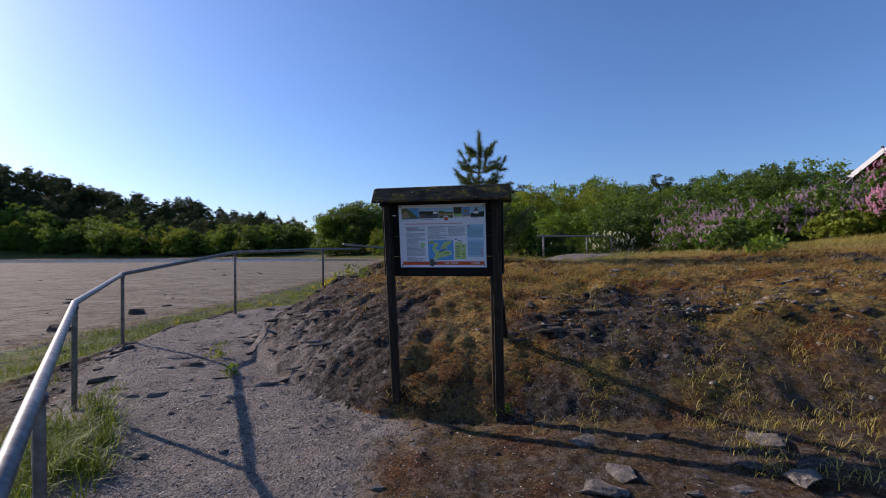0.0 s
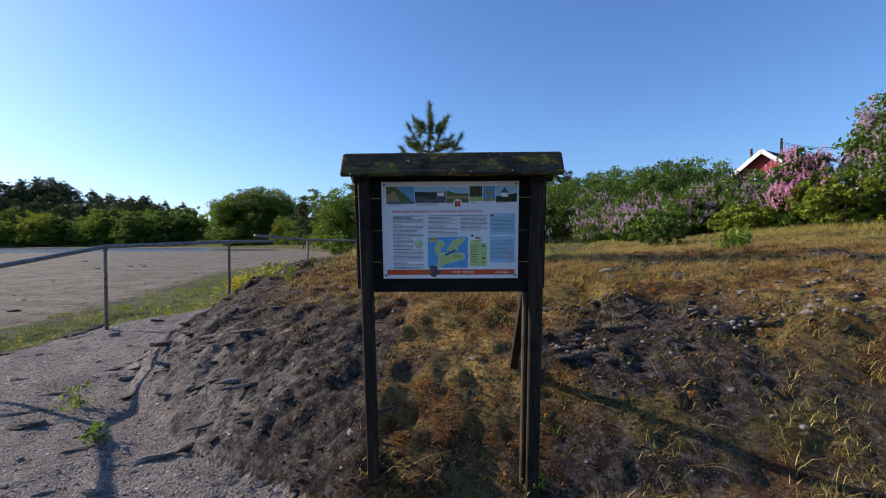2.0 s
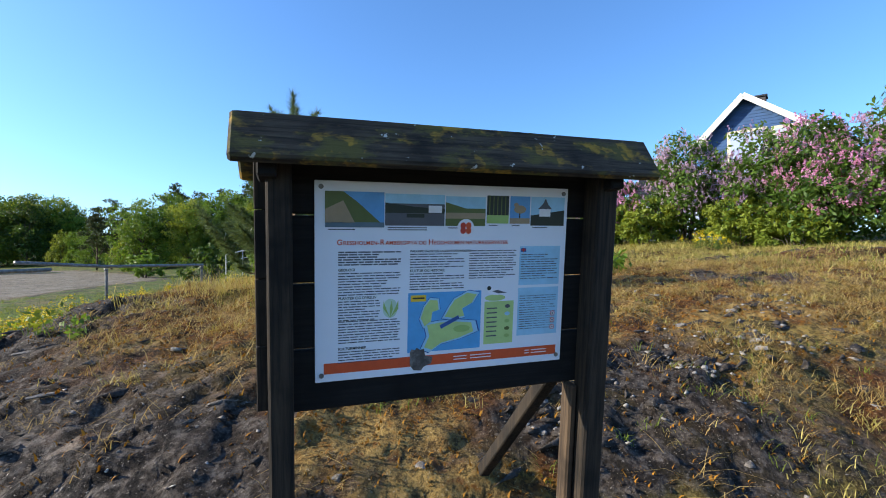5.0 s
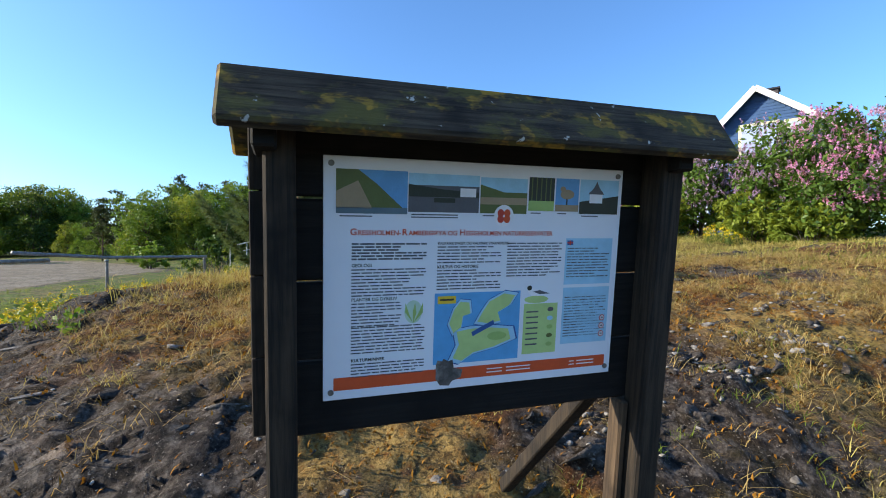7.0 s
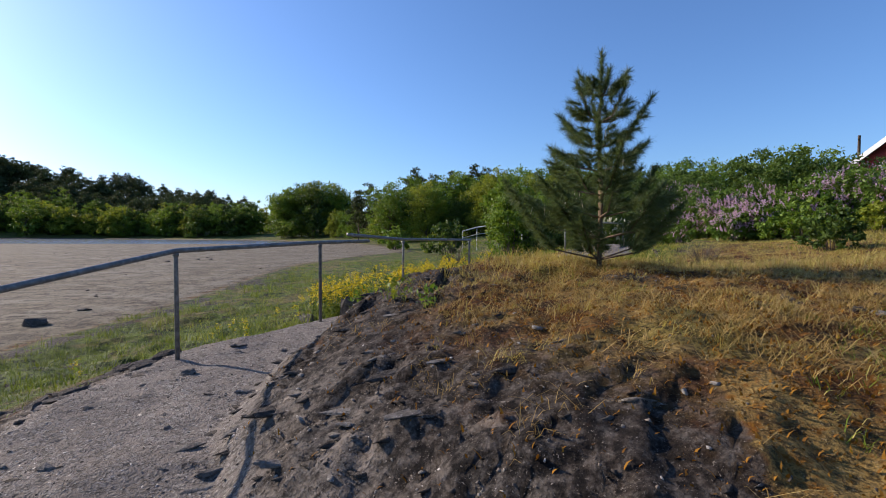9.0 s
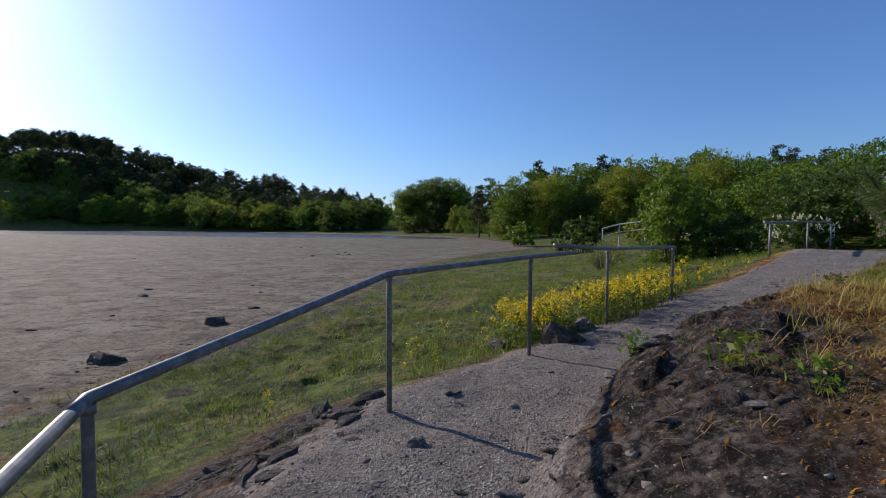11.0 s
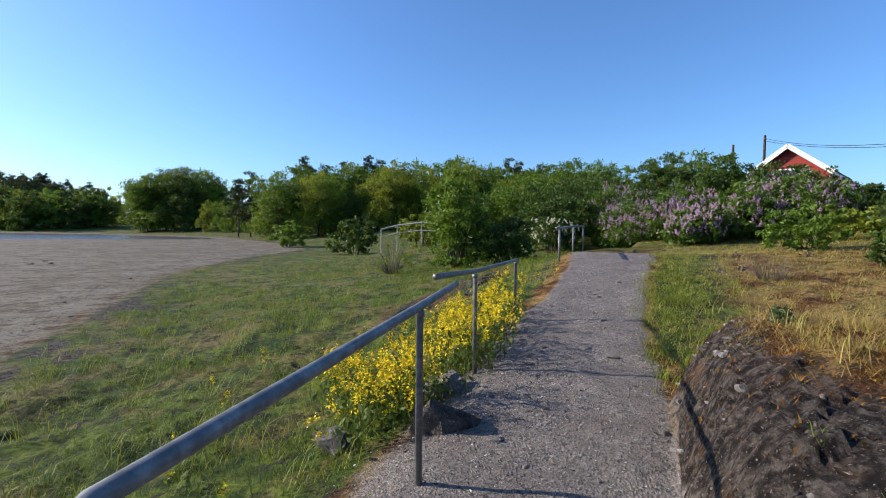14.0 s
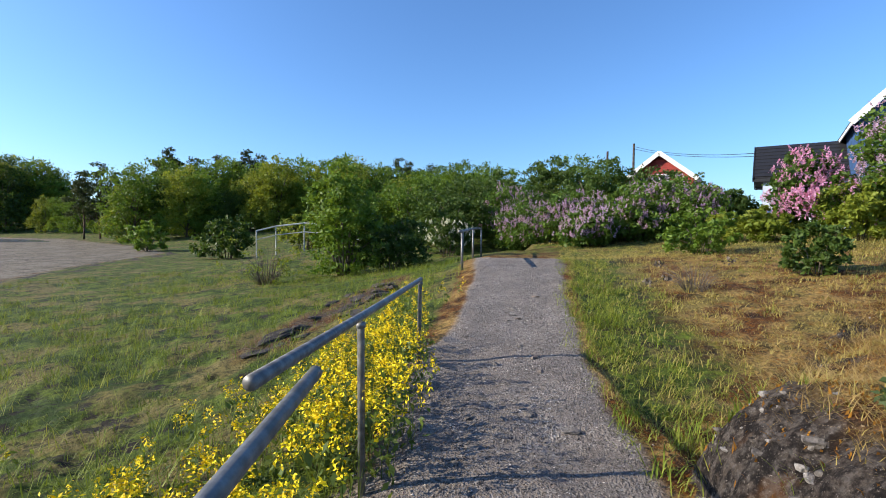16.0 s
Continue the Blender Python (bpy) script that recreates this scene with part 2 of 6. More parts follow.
def seg_dist(px, py, line):
    """Distance to a polyline, the place along it and the side (right positive)."""
    best = np.full(px.shape, 1e9)
    s_at, side = np.zeros(px.shape), np.zeros(px.shape)
    for i in range(len(line) - 1):
        ax, ay = line[i][:2]
        dx, dy = line[i + 1][0] - ax, line[i + 1][1] - ay
        t = np.clip(((px - ax) * dx + (py - ay) * dy) / (dx * dx + dy * dy), 0, 1)
        ex, ey = px - ax - t * dx, py - ay - t * dy
        d = np.hypot(ex, ey)
        m = d < best
        best = np.where(m, d, best)
        s_at = np.where(m, i + t, s_at)
        side = np.where(m, np.sign(ex * dy - ey * dx), side)
    return best, s_at, side


def inside(px, py, poly):
    r = np.zeros(px.shape, bool)
    j = len(poly) - 1
    for i in range(len(poly)):
        (xi, yi), (xj, yj) = poly[i][:2], poly[j][:2]
        c = ((yi > py) != (yj > py)) & (px < (xj - xi) * (py - yi) / (yj - yi + 1e-12) + xi)
        r ^= c
        j = i
    return r


def smooth(a, b, v):
    t = np.clip((v - a) / (b - a), 0, 1)
    return t * t * (3 - 2 * t)


def lattice(px, py, seed):
    """Value noise, smooth, from -1 to 1."""
    x0, y0 = np.floor(px).astype(np.int64), np.floor(py).astype(np.int64)
    fx, fy = px - x0, py - y0
    fx, fy = fx * fx * (3 - 2 * fx), fy * fy * (3 - 2 * fy)

    def rnd(ix, iy):
        h = (ix * 374761393 + iy * 668265263 + seed * 974634) & 0x7FFFFFFF
        h = ((h ^ (h >> 13)) * 1274126177) & 0x7FFFFFFF
        return ((h ^ (h >> 16)) & 0xFFFF) / 32767.5 - 1

    a, b, c, d = rnd(x0, y0), rnd(x0 + 1, y0), rnd(x0, y0 + 1), rnd(x0 + 1, y0 + 1)
    return (a * (1 - fx) + b * fx) * (1 - fy) + (c * (1 - fx) + d * fx) * fy


def fractal(px, py, seed, octaves=4):
    v, amp = 0.0, 0.5
    for o in range(octaves):
        v = v + amp * lattice(px * 2**o, py * 2**o, seed + o)
        amp *= 0.5
    return v


def zones(px, py):
    """Height and the share of each kind of ground at places of the plan."""
    px, py = np.asarray(px, float), np.asarray(py, float)
    dp, s, side = seg_dist(px, py, PATH_LINE)
    pz = np.interp(s, np.arange(len(PATH_LINE)), PATH_LINE[:, 2])
    half = 0.72 + 0.35 * smooth(11, 13, s) + 0.12 * fractal(px * 0.8, py * 0.8, 5, 3)
    in_hill = inside(px, py, HILL)
    dh, hs, _ = seg_dist(px, py, HILL)
    dm, _, _ = seg_dist(px, py, MUD)
    in_mud = inside(px, py, MUD)
    right = side > 0
    # land to the right of the path
    east = np.maximum(0, px * 0.87 + py * 0.3 - 4)
    land = 1.16 + 0.045 * np.minimum(east, 32)
    steep = 1.15 - 0.9 * smooth(5.9, 7.6, py) * (1 - smooth(0.5, 2.5, px))
    r1 = np.where(in_hill, 1 - np.exp(-dh / steep), 0)
    r2 = np.where(right, smooth(0.7, 9, dp), 0) * smooth(8.5, 11, py)
    r3 = smooth(7, 22, px) * smooth(-30, 2, py)
    rise = np.maximum(np.maximum(r1, r2), r3)
    front = pz + 0.12 * np.maximum(0, px - 0.4) * smooth(-2, 2.6, py) * (1 - smooth(6, 16, px) * 0.7) * (1 - smooth(6, 8, py))
    front = np.where(right, front, pz)
    z_right = front + np.maximum(0, land - front) * rise
    # bank down to the mud on the left
    a = np.maximum(0, dp - half)
    t = a / (a + dm + 1e-6)
    z_left = MUD_Z + (pz - MUD_Z) * (1 - t) ** 2.2
    z = np.where(right, z_right, z_left)
    z = np.where(in_mud, MUD_Z - 0.06 * smooth(0, 6, dm), z)
    # far shore and the wooded hill
    far = smooth(45, 75, py)
    shore = MUD_Z + 1.6 * smooth(0, 25, dm) + 0.02 * np.minimum(dm, 100)
    z = np.where((~in_mud) & (far > 0), z * (1 - far) + shore * far, z)
    back = np.where((~in_mud) & (py < 40) & (px < -9), MUD_Z + 1.5 * smooth(0, 20, dm), z)
    z = np.where(px < -9, back, z)
    z = z + np.where(in_mud, 0, 44 * np.exp(-(((px + 290) / 99) ** 2 + ((py - 250) / 75) ** 2))) * smooth(0, 60, dm)
    z = z + np.where(in_mud, 0, 12 * np.exp(-(((px + 150) / 60) ** 2 + ((py - 270) / 45) ** 2)))
    # knoll with thickets
    z = z + 3.2 * np.exp(-(((px - 19) / 7) ** 2 + ((py - 38) / 8) ** 2))
    # bank under the pale fence
    z = z + np.where(in_mud, 0, 0.75 * np.exp(-(((px - 6.5) / 5.5) ** 2 + ((py - 35.5) / 4.5) ** 2)))
    # relief
    near = np.exp(-((np.hypot(px + 0.5, py - 7) / 22) ** 2))
    on_path = (1 - smooth(half - 0.15, half + 0.25, dp)) * (1 - smooth(13.1, 13.8, s))
    rocky = np.where(in_hill, np.exp(-((dh - 0.2) / (1.55 - 1.17 * smooth(6.6, 8.4, py))) ** 2), 0) * smooth(3.2, 4.6, hs) * (1 - smooth(12.2, 13.5, hs))
    rim = np.where(~right & ~in_mud, np.exp(-((dm - 0.35) / 0.3) ** 2), 0) * smooth(0.05, 0.3, fractal(px * 1.4, py * 1.4, 79, 3))
    bank = np.where(~right, np.exp(-((dp - 1.35) / 0.55) ** 2), 0) * smooth(2.0, 4.0, py) * (1 - smooth(7.5, 8.6, py))
    rocky = np.maximum(rocky, bank * 0.9)
    patch = smooth(0.1, 0.4, fractal(px * 0.55, py * 0.75, 11, 3)) * in_hill * (dh < 4.5) * (px > -0.3)
    rocky = np.maximum(rocky, patch * 0.75)
    relief = rocky * np.where(in_hill, np.maximum(smooth(0.0, 0.4, dh), smooth(6.6, 7.4, py)), 1)
    heath = np.where(~right, np.exp(-(((px - 0.3) * 0.6 - (py - 16.9) * 0.8) / 0.75) ** 2) * smooth(-2.2, -0.8, px) * (1 - smooth(2.6, 4.0, px)), 0)
    ledge = np.abs(fractal(px * 1.3 + py * 0.5, py * 1.9 - px * 0.8, 21, 5))
    dipping = (-0.22 * px + 0.97 * py) * 2.4 + 1.5 * fractal(px * 1.3, py * 1.3, 23, 4)
    strata = 1 - (dipping - np.floor(dipping))
    z = z + near * relief * 0.062 * (strata - 0.5) * np.clip(0.6 + 1.4 * fractal(px * 1.7, py * 1.7, 27, 2), 0.1, 1.4)
    thin = (-0.22 * px + 0.97 * py) * 6.1 + 2.4 * fractal(px * 1.6, py * 1.6, 25, 3)
    flake = 1 - (thin - np.floor(thin))
    z = z + near * relief * 0.04 * (flake - 0.5) * np.clip(0.35 + 2.0 * fractal(px * 2.3, py * 2.3, 28, 2), 0, 1.3)
    z = z + near * np.where(in_hill, 0.06, 0) * np.exp(-((px + 0.5) ** 2 + (py - 8.6) ** 2) / 1.2)
    z = z + near * relief * ((0.06 + 0.05 * (px > 0)) * (0.2 - ledge) + 0.032 * fractal(px * 5, py * 5, 31, 4))
    z = z + near * (0.02 + 0.05 * in_hill * (1 - on_path)) * fractal(px * 3.2, py * 3.2, 41, 4)
    z = z + near * right * (1 - on_path) * smooth(1.6, 2.6, py) * (0.05 * np.abs(fractal(px * 6.5, py * 6.5, 44, 3)) - 0.012)
    hummock = np.where(~right & ~in_mud, smooth(0.8, 2.5, a) * np.clip(dm / 1.5, 0, 1), 0) * np.exp(-((py - 10) / 16) ** 2)
    z = z + hummock * (0.15 * fractal(px * 1.1, py * 1.1, 43, 3) + 0.12 * np.abs(fractal(px * 2.6, py * 2.6, 47, 3)) - 0.03)
    z = z + near * on_path * 0.03 * fractal(px * 2.2, py * 2.2, 51, 4)
    green = np.where(~right, smooth(0.1, 0.7, a), 0) * (1 - bank)
    green = np.maximum(green, np.where(right, smooth(9.6, 10.8, py) * smooth(0.0, 0.4, a) * 0.85 * (1 - smooth(0.6, 2.2, a) * 0.75), 0))
    green = np.maximum(green, smooth(7, 16, east + 3) * 0.6)
    green = np.maximum(green, smooth(40, 60, py))
    green = np.where(in_mud, 0, green) * (1 - 0.8 * heath)
    apron = np.where(right & ~in_hill, np.exp(-((dp - 1.0) / 1.6) ** 4), 0) * (1 - smooth(8.6, 9.6, py))
    apron = np.maximum(apron, np.where(in_hill, np.exp(-(dh / 1.25) ** 2) * smooth(4.0, 5.0, hs) * (1 - smooth(6.0, 7.2, py)) * 0.53, 0))
    foot = np.where(right, smooth(-1.0, 0.2, px) * (1 - smooth(3.4, 4.4, py)) * np.exp(-((py - 2.2) / 2.2) ** 2), 0)
    gravel = np.maximum(on_path, apron * (1 - 0.75 * foot))
    rocky = np.maximum(rocky, foot * 0.62)
    gravel = np.maximum(gravel, np.where(~right & (py < 13), np.exp(-((a / 0.45) ** 2)) * 0.8, 0))
    pocket = np.where(~right & ~in_mud, smooth(0.1, 0.28, fractal(px * 0.9, py * 0.9, 77, 3)) * np.exp(-((dm - 0.8) / 1.3) ** 2), 0)
    rocky = np.maximum(np.maximum(rocky, pocket * 0.75), rim)
    mudm = np.where(in_mud, 0.5 + 0.5 * smooth(0, 1.2, dm), 0.5 - 0.5 * smooth(0, 0.9, dm)) * (1 - smooth(60, 90, dp) * 0)
    return {"z": z, "gravel": gravel, "green": green, "mud": mudm, "rock": np.maximum(rocky * 0.95, heath * 0.6), "dp": dp, "side": side, "in_hill": in_hill, "dh": dh, "in_mud": in_mud, "dm": dm, "hs": hs, "s": s, "half": half}


def height(x, y):
    return float(zones(np.array([x]), np.array([y]))["z"][0])


def axis_steps(lo, hi, step, end_lo, end_hi, grow=1.07):
    mid = list(np.arange(lo, hi, step))
    v, d, up = hi, step, []
    while v < end_hi:
        up.append(v)
        d *= grow
        v += d
    up.append(end_hi)
    v, d, down = lo, step, []
    while v > end_lo:
        d *= grow
        v -= d
        down.append(max(v, end_lo))
    return np.array(down[::-1] + mid + up)


def mesh_arrays(name, verts, quads=None, tris=None, smooth_shade=False):
    """A mesh from arrays of places and of quads and triangles."""
    me = bpy.data.meshes.new(name)
    verts = np.asarray(verts, np.float32).reshape(-1, 3)
    q = np.zeros((0, 4), np.int32) if quads is None else np.asarray(quads, np.int32).reshape(-1, 4)
    tr = np.zeros((0, 3), np.int32) if tris is None else np.asarray(tris, np.int32).reshape(-1, 3)
    me.vertices.add(len(verts))
    me.vertices.foreach_set("co", verts.ravel())
    me.loops.add(q.size + tr.size)
    me.loops.foreach_set("vertex_index", np.concatenate([q.ravel(), tr.ravel()]))
    me.polygons.add(len(q) + len(tr))
    starts = np.concatenate([np.arange(len(q)) * 4, q.size + np.arange(len(tr)) * 3])
    me.polygons.foreach_set("loop_start", starts.astype(np.int32))
    if smooth_shade:
        me.polygons.foreach_set("use_smooth", np.ones(len(q) + len(tr), bool))
    me.update(calc_edges=True)
    return me


xs = axis_steps(-5.4, 5.6, 0.034, -900, 900, 1.05)
ys = axis_steps(1.2, 12.8, 0.036, -300, 900, 1.05)
gx, gy = np.meshgrid(xs, ys)
Z = zones(gx.ravel(), gy.ravel())
nx, ny = len(xs), len(ys)
ii = (np.arange(ny - 1)[:, None] * nx + np.arange(nx - 1)[None, :]).ravel()
me = mesh_arrays("ground", np.stack([gx.ravel(), gy.ravel(), Z["z"]], 1), np.stack([ii, ii + 1, ii + nx + 1, ii + nx], 1), None, True)
for nm, cols in (("zone_a", ("gravel", "green")), ("zone_b", ("mud", "rock"))):
    at = me.attributes.new(nm, "FLOAT_COLOR", "POINT")
    rgba = np.zeros((nx * ny, 4), np.float32)
    rgba[:, 0], rgba[:, 1], rgba[:, 3] = Z[cols[0]], Z[cols[1]], 1
    at.data.foreach_set("color", rgba.ravel())
me.materials.append(M_GROUND)
tagged(new("ground", me), "gravel path, mossy bedrock hill, green marsh turf and pale tidal mud", "ground", kind="structure")

# shallow water left on the far half of the flat
k = Mat("shallow_water", 0.22, 0.0, 0.5)
k.color(k.mix(k.step(k.noise(0.08, 4, 0.6, (0.4, 1.0, 1.0)), 0.4, 0.6), (0.1, 0.1, 0.1), (0.17, 0.165, 0.16)))
k.bump(k.noise(1.2, 4, 0.6, (0.5, 1.0, 1.0)), 0.25, 0.02)
wx, wy = np.meshgrid(np.linspace(-290, 5, 75), np.linspace(74, 178, 27))
near_edge = 96 + 5 * fractal(wx * 0.03, wx * 0.0, 66, 3)
wy = near_edge + (wy - 74) / 104 * (178 - near_edge)
wq = (np.arange(26)[:, None] * 75 + np.arange(74)[None, :]).ravel()
keep_w = inside(wx.ravel()[wq] + 2, wy.ravel()[wq] + 2, MUD)
wq = wq[keep_w]
water_mesh = mesh_arrays("water", np.stack([wx.ravel(), wy.ravel(), np.full(wx.size, MUD_Z - 0.045)], 1), np.stack([wq, wq + 1, wq + 76, wq + 75], 1))
water_mesh.materials.append(k.m)
tagged(new("water", water_mesh), "thin sheet of grey-blue shallow water on the tidal flat", "water", kind="structure")

# ---- mesh helpers ----


def thing(name, label, category, at=(0, 0, 0), group="", rz=0.0):
    ob = new(name)
    ob.matrix_world = pose(*at, 0, 0, rz)
    return tagged(ob, label, category, group)


def part(name, bm, material, parent, label="", smooth_shade=False):
    """One mesh object under a thing or a part."""
    if isinstance(bm, bpy.types.Mesh):
        me = bm
    else:
        me = bpy.data.meshes.new(name)
        if smooth_shade:
            for f in bm.faces:
                f.smooth = True
        bm.to_mesh(me)
        bm.free()
    if not me.materials:
        me.materials.append(material)
    ob = new(name, me)
    ob.parent = parent
    if label:
        tagged(ob, label)
    return ob


def box(size, at=(0, 0, 0), turn=None, bevel=0.004):
    """A bevelled block; turn is a matrix."""
    bm = bmesh.new()
    bmesh.ops.create_cube(bm, size=1)
    bmesh.ops.scale(bm, vec=size, verts=bm.verts)
    if bevel:
        bmesh.ops.bevel(bm, geom=bm.edges[:], offset=min(bevel, min(size) * 0.3), segments=1, affect="EDGES")
    if turn is not None:
        bmesh.ops.transform(bm, matrix=turn, verts=bm.verts)
    bmesh.ops.translate(bm, vec=at, verts=bm.verts)
    return bm


def tube(points, radii, sides=8):
    """A closed tube along points."""
    bm = bmesh.new()
    pts = [Vector(p) for p in points]
    if isinstance(radii, (int, float)):
        radii = [radii] * len(pts)
    rings = []
    for i, p in enumerate(pts):
        d = (pts[min(i + 1, len(pts) - 1)] - pts[max(i - 1, 0)]).normalized()
        u = d.cross(Vector((0, 0, 1)))
        if u.length < 1e-3:
            u = Vector((1, 0, 0))
        u.normalize()
        v = d.cross(u)
        rings.append([bm.verts.new(p + (u * math.cos(a) + v * math.sin(a)) * radii[i]) for a in (2 * math.pi * j / sides for j in range(sides))])
    for r0, r1 in zip(rings, rings[1:]):
        for j in range(sides):
            bm.faces.new((r0[j], r0[(j + 1) % sides], r1[(j + 1) % sides], r1[j]))
    bm.faces.new(rings[0][::-1])
    bm.faces.new(rings[-1])
    bmesh.ops.recalc_face_normals(bm, faces=bm.faces)
    return bm


def between(a, b, size, bevel=0.004):
    """A squared timber from a to b."""
    a, b = Vector(a), Vector(b)
    turn = (b - a).to_track_quat("Z", "Y").to_matrix().to_4x4()
    return box((size[0], size[1], (b - a).length), (a + b) / 2, turn, bevel)


def blades(rng, bases, height_m, width, lean=0.5, droop=0.35):
    """Bent grass blades on the given bases: five corners each."""
    n = len(bases)
    h = height_m * (0.5 + rng.random(n))
    a = rng.random(n) * 2 * np.pi
    d = np.stack([np.cos(a), np.sin(a), np.zeros(n)], 1)
    s = np.stack([-np.sin(a), np.cos(a), np.zeros(n)], 1) * (width * (0.6 + 0.8 * rng.random(n)))[:, None] / 2
    l = (lean * (0.3 + 0.7 * rng.random(n)))[:, None]
    up = np.array([0, 0, 1.0])
    m = bases + up * (h * 0.6)[:, None] + d * l * (h * 0.6)[:, None]
    tip = bases + up * (h * (1 - droop * rng.random(n)))[:, None] + d * (l + droop) * h[:, None]
    v = np.stack([bases - s, bases + s, m + s * 0.7, m - s * 0.7, tip], 1).reshape(-1, 3)
    i = np.arange(n)[:, None] * 5
    return v, i + np.array([0, 1, 2, 3]), i + np.array([3, 2, 4])


def leaves(rng, centres, size, up_bias=0.3):
    """Small leaf-shaped quads at the given places."""
    n = len(centres)
    nrm = rng.normal(size=(n, 3))
    nrm[:, 2] += up_bias
    nrm /= np.linalg.norm(nrm, axis=1)[:, None]
    t = np.cross(nrm, rng.normal(size=(n, 3)))
    t /= np.linalg.norm(t, axis=1)[:, None]
    b = np.cross(nrm, t)
    sz = (size * (0.6 + 0.8 * rng.random(n)))[:, None]
    v = np.stack([centres - t * sz, centres - b * sz * 0.45 + nrm * sz * 0.12, centres + t * sz, centres + b * sz * 0.45 + nrm * sz * 0.12], 1).reshape(-1, 3)
    return v, np.arange(n)[:, None] * 4 + np.array([0, 1, 2, 3])


def crown_points(rng, blobs, n, clump=0.25, per=14, shell=0.55):
    """Places of leaves in clumps spread over the outer shell of ellipsoid blobs (x, y, z, rx, ry, rz)."""
    blobs = np.array(blobs, float)
    w = (blobs[:, 3] * blobs[:, 4] * blobs[:, 5]) ** (2 / 3)
    k = max(1, n // per)
    which = rng.choice(len(blobs), k, p=w / w.sum())
    d = rng.normal(size=(k, 3))
    d /= np.linalg.norm(d, axis=1)[:, None]
    r = shell + (1.08 - shell) * rng.random(k) ** 0.6
    c = blobs[which, :3] + d * blobs[which, 3:] * r[:, None]
    pts = np.repeat(c, per, 0) + rng.normal(size=(k * per, 3)) * clump * np.array([1, 1, 0.7])
    return pts

# ---- railing along the path ----
POSTS = [(-1.22, 1.2, 0.83), (-2.85, 3.34, 0.9), (-3.96, 5.44, 1.04), (-3.446, 7.408, 1.307), (-2.394, 8.988, 1.361), (-1.342, 10.74, 1.375), (0.013, 12.507, 1.361)]
rail_thing = thing("railing", "grey galvanised steel pipe railing on slim posts beside the gravel path", "railing")
for i, (x, y, top) in enumerate(POSTS):
    g = height(x, y) - 0.15
    lx, ly = random.uniform(-0.012, 0.012), random.uniform(-0.012, 0.012)
    pst = part("post", tube([(x + lx, y + ly, g), (x, y, top - 0.02), (x, y, top - 0.004)], 0.021, 10), M_STEEL, rail_thing, smooth_shade=True)
    part("bracket", tube([(x, y, top - 0.035), (x, y, top - 0.002)], 0.028, 10), M_STEEL, pst, smooth_shade=True)


def rail_run(pts, r=0.025):
    part("rail", tube(pts, r, 12), M_STEEL, rail_thing, smooth_shade=True)


P = [Vector((x, y, z + 0.018)) for x, y, z in POSTS]
rail_run([P[0] + (P[0] - P[1]) * 0.9 + Vector((0, 0, -0.02)), P[0], P[1], P[2].lerp(P[1], 0.06)])
rail_run([P[2].lerp(P[1], 0.06), P[2], P[2].lerp(P[3], 0.05), P[3].lerp(P[2], 0.04), P[3], P[3].lerp(P[4], 0.05), P[4], P[4].lerp(P[5], 0.52)])
rail_run([P[4].lerp(P[5], 0.32) + Vector((-0.06, 0.03, 0.1)), P[5] + Vector((0, 0, 0.01)), P[6].lerp(P[5], 0.05), P[6] + Vector((0.03, 0.04, 0))], 0.023)
RAIL_ENDS = [P[4].lerp(P[5], 0.52), P[4].lerp(P[5], 0.32) + Vector((-0.06, 0.03, 0.1))]

# railing past the crest
second = thing("railing", "low grey steel railing with three posts past the path's crest", "railing")
G = [Vector((3.6, 17.05, 1.87)), Vector((6.06, 20.1, 1.95)), Vector((7.77, 22.0, 1.97))]
for p in G:
    part("post", tube([(p.x, p.y, height(p.x, p.y) - 0.1), p], 0.03, 8), M_STEEL, second, smooth_shade=True)
part("rail", tube([G[0] + Vector((-0.25, -0.25, 0)), G[0], G[1], G[2]], 0.032, 8), M_STEEL, second, smooth_shade=True)
# pale curved fence further off
M_PALE = plain_mat("pale_weathered_paint", (0.42, 0.42, 0.4), 0.6)
fence = thing("fence", "pale curved steel fence above the bay, half hidden by bushes", "fence")
FP = [Vector((x, y, height(x, y) + h)) for x, y, h in ((2.6, 36.5, 1.55), (3.6, 36.2, 1.65), (5.0, 35.4, 1.6), (6.4, 34.2, 1.35), (7.6, 32.8, 1.05))]
for p in FP:
    part("post", tube([(p.x, p.y, height(p.x, p.y) - 0.1), p], 0.035, 6), M_PALE, fence)
part("rail", tube(FP, 0.05, 6), M_PALE, fence)
part("rail", tube([p - Vector((0, 0, 0.5)) for p in FP], 0.03, 6), M_PALE, fence)

# ---- notice board ----
BU, BN = Vector((0.98, -0.199, 0)), Vector((-0.199, -0.98, 0))
board = new("notice_board")
board.matrix_world = Matrix(((BU.x, -BN.x, 0, 0.142), (BU.y, -BN.y, 0, 3.171), (0, 0, 1, 1.432), (0, 0, 0, 1))) @ pose(0, 0, 0, 7, 0, 0)
tagged(board, "black-stained wooden notice board with a mossy roof and printed poster", "notice board")
for x in (-0.417, 0.412):
    pst = part("post", box((0.055 if x < 0 else 0.064, 0.07, 1.95), (x if x < 0 else x + 0.012, -0.012, -0.62), None, 0.006), M_POST, board)
    for j in range(4):
        part("side_board", box((0.026, 0.06 - 0.002 * (j % 2), 0.153), (x - 0.04 if x < 0 else x + 0.045, 0.03, -0.215 + 0.155 * j), None, 0.002), M_POST if x < 0 else M_BOARD, pst)
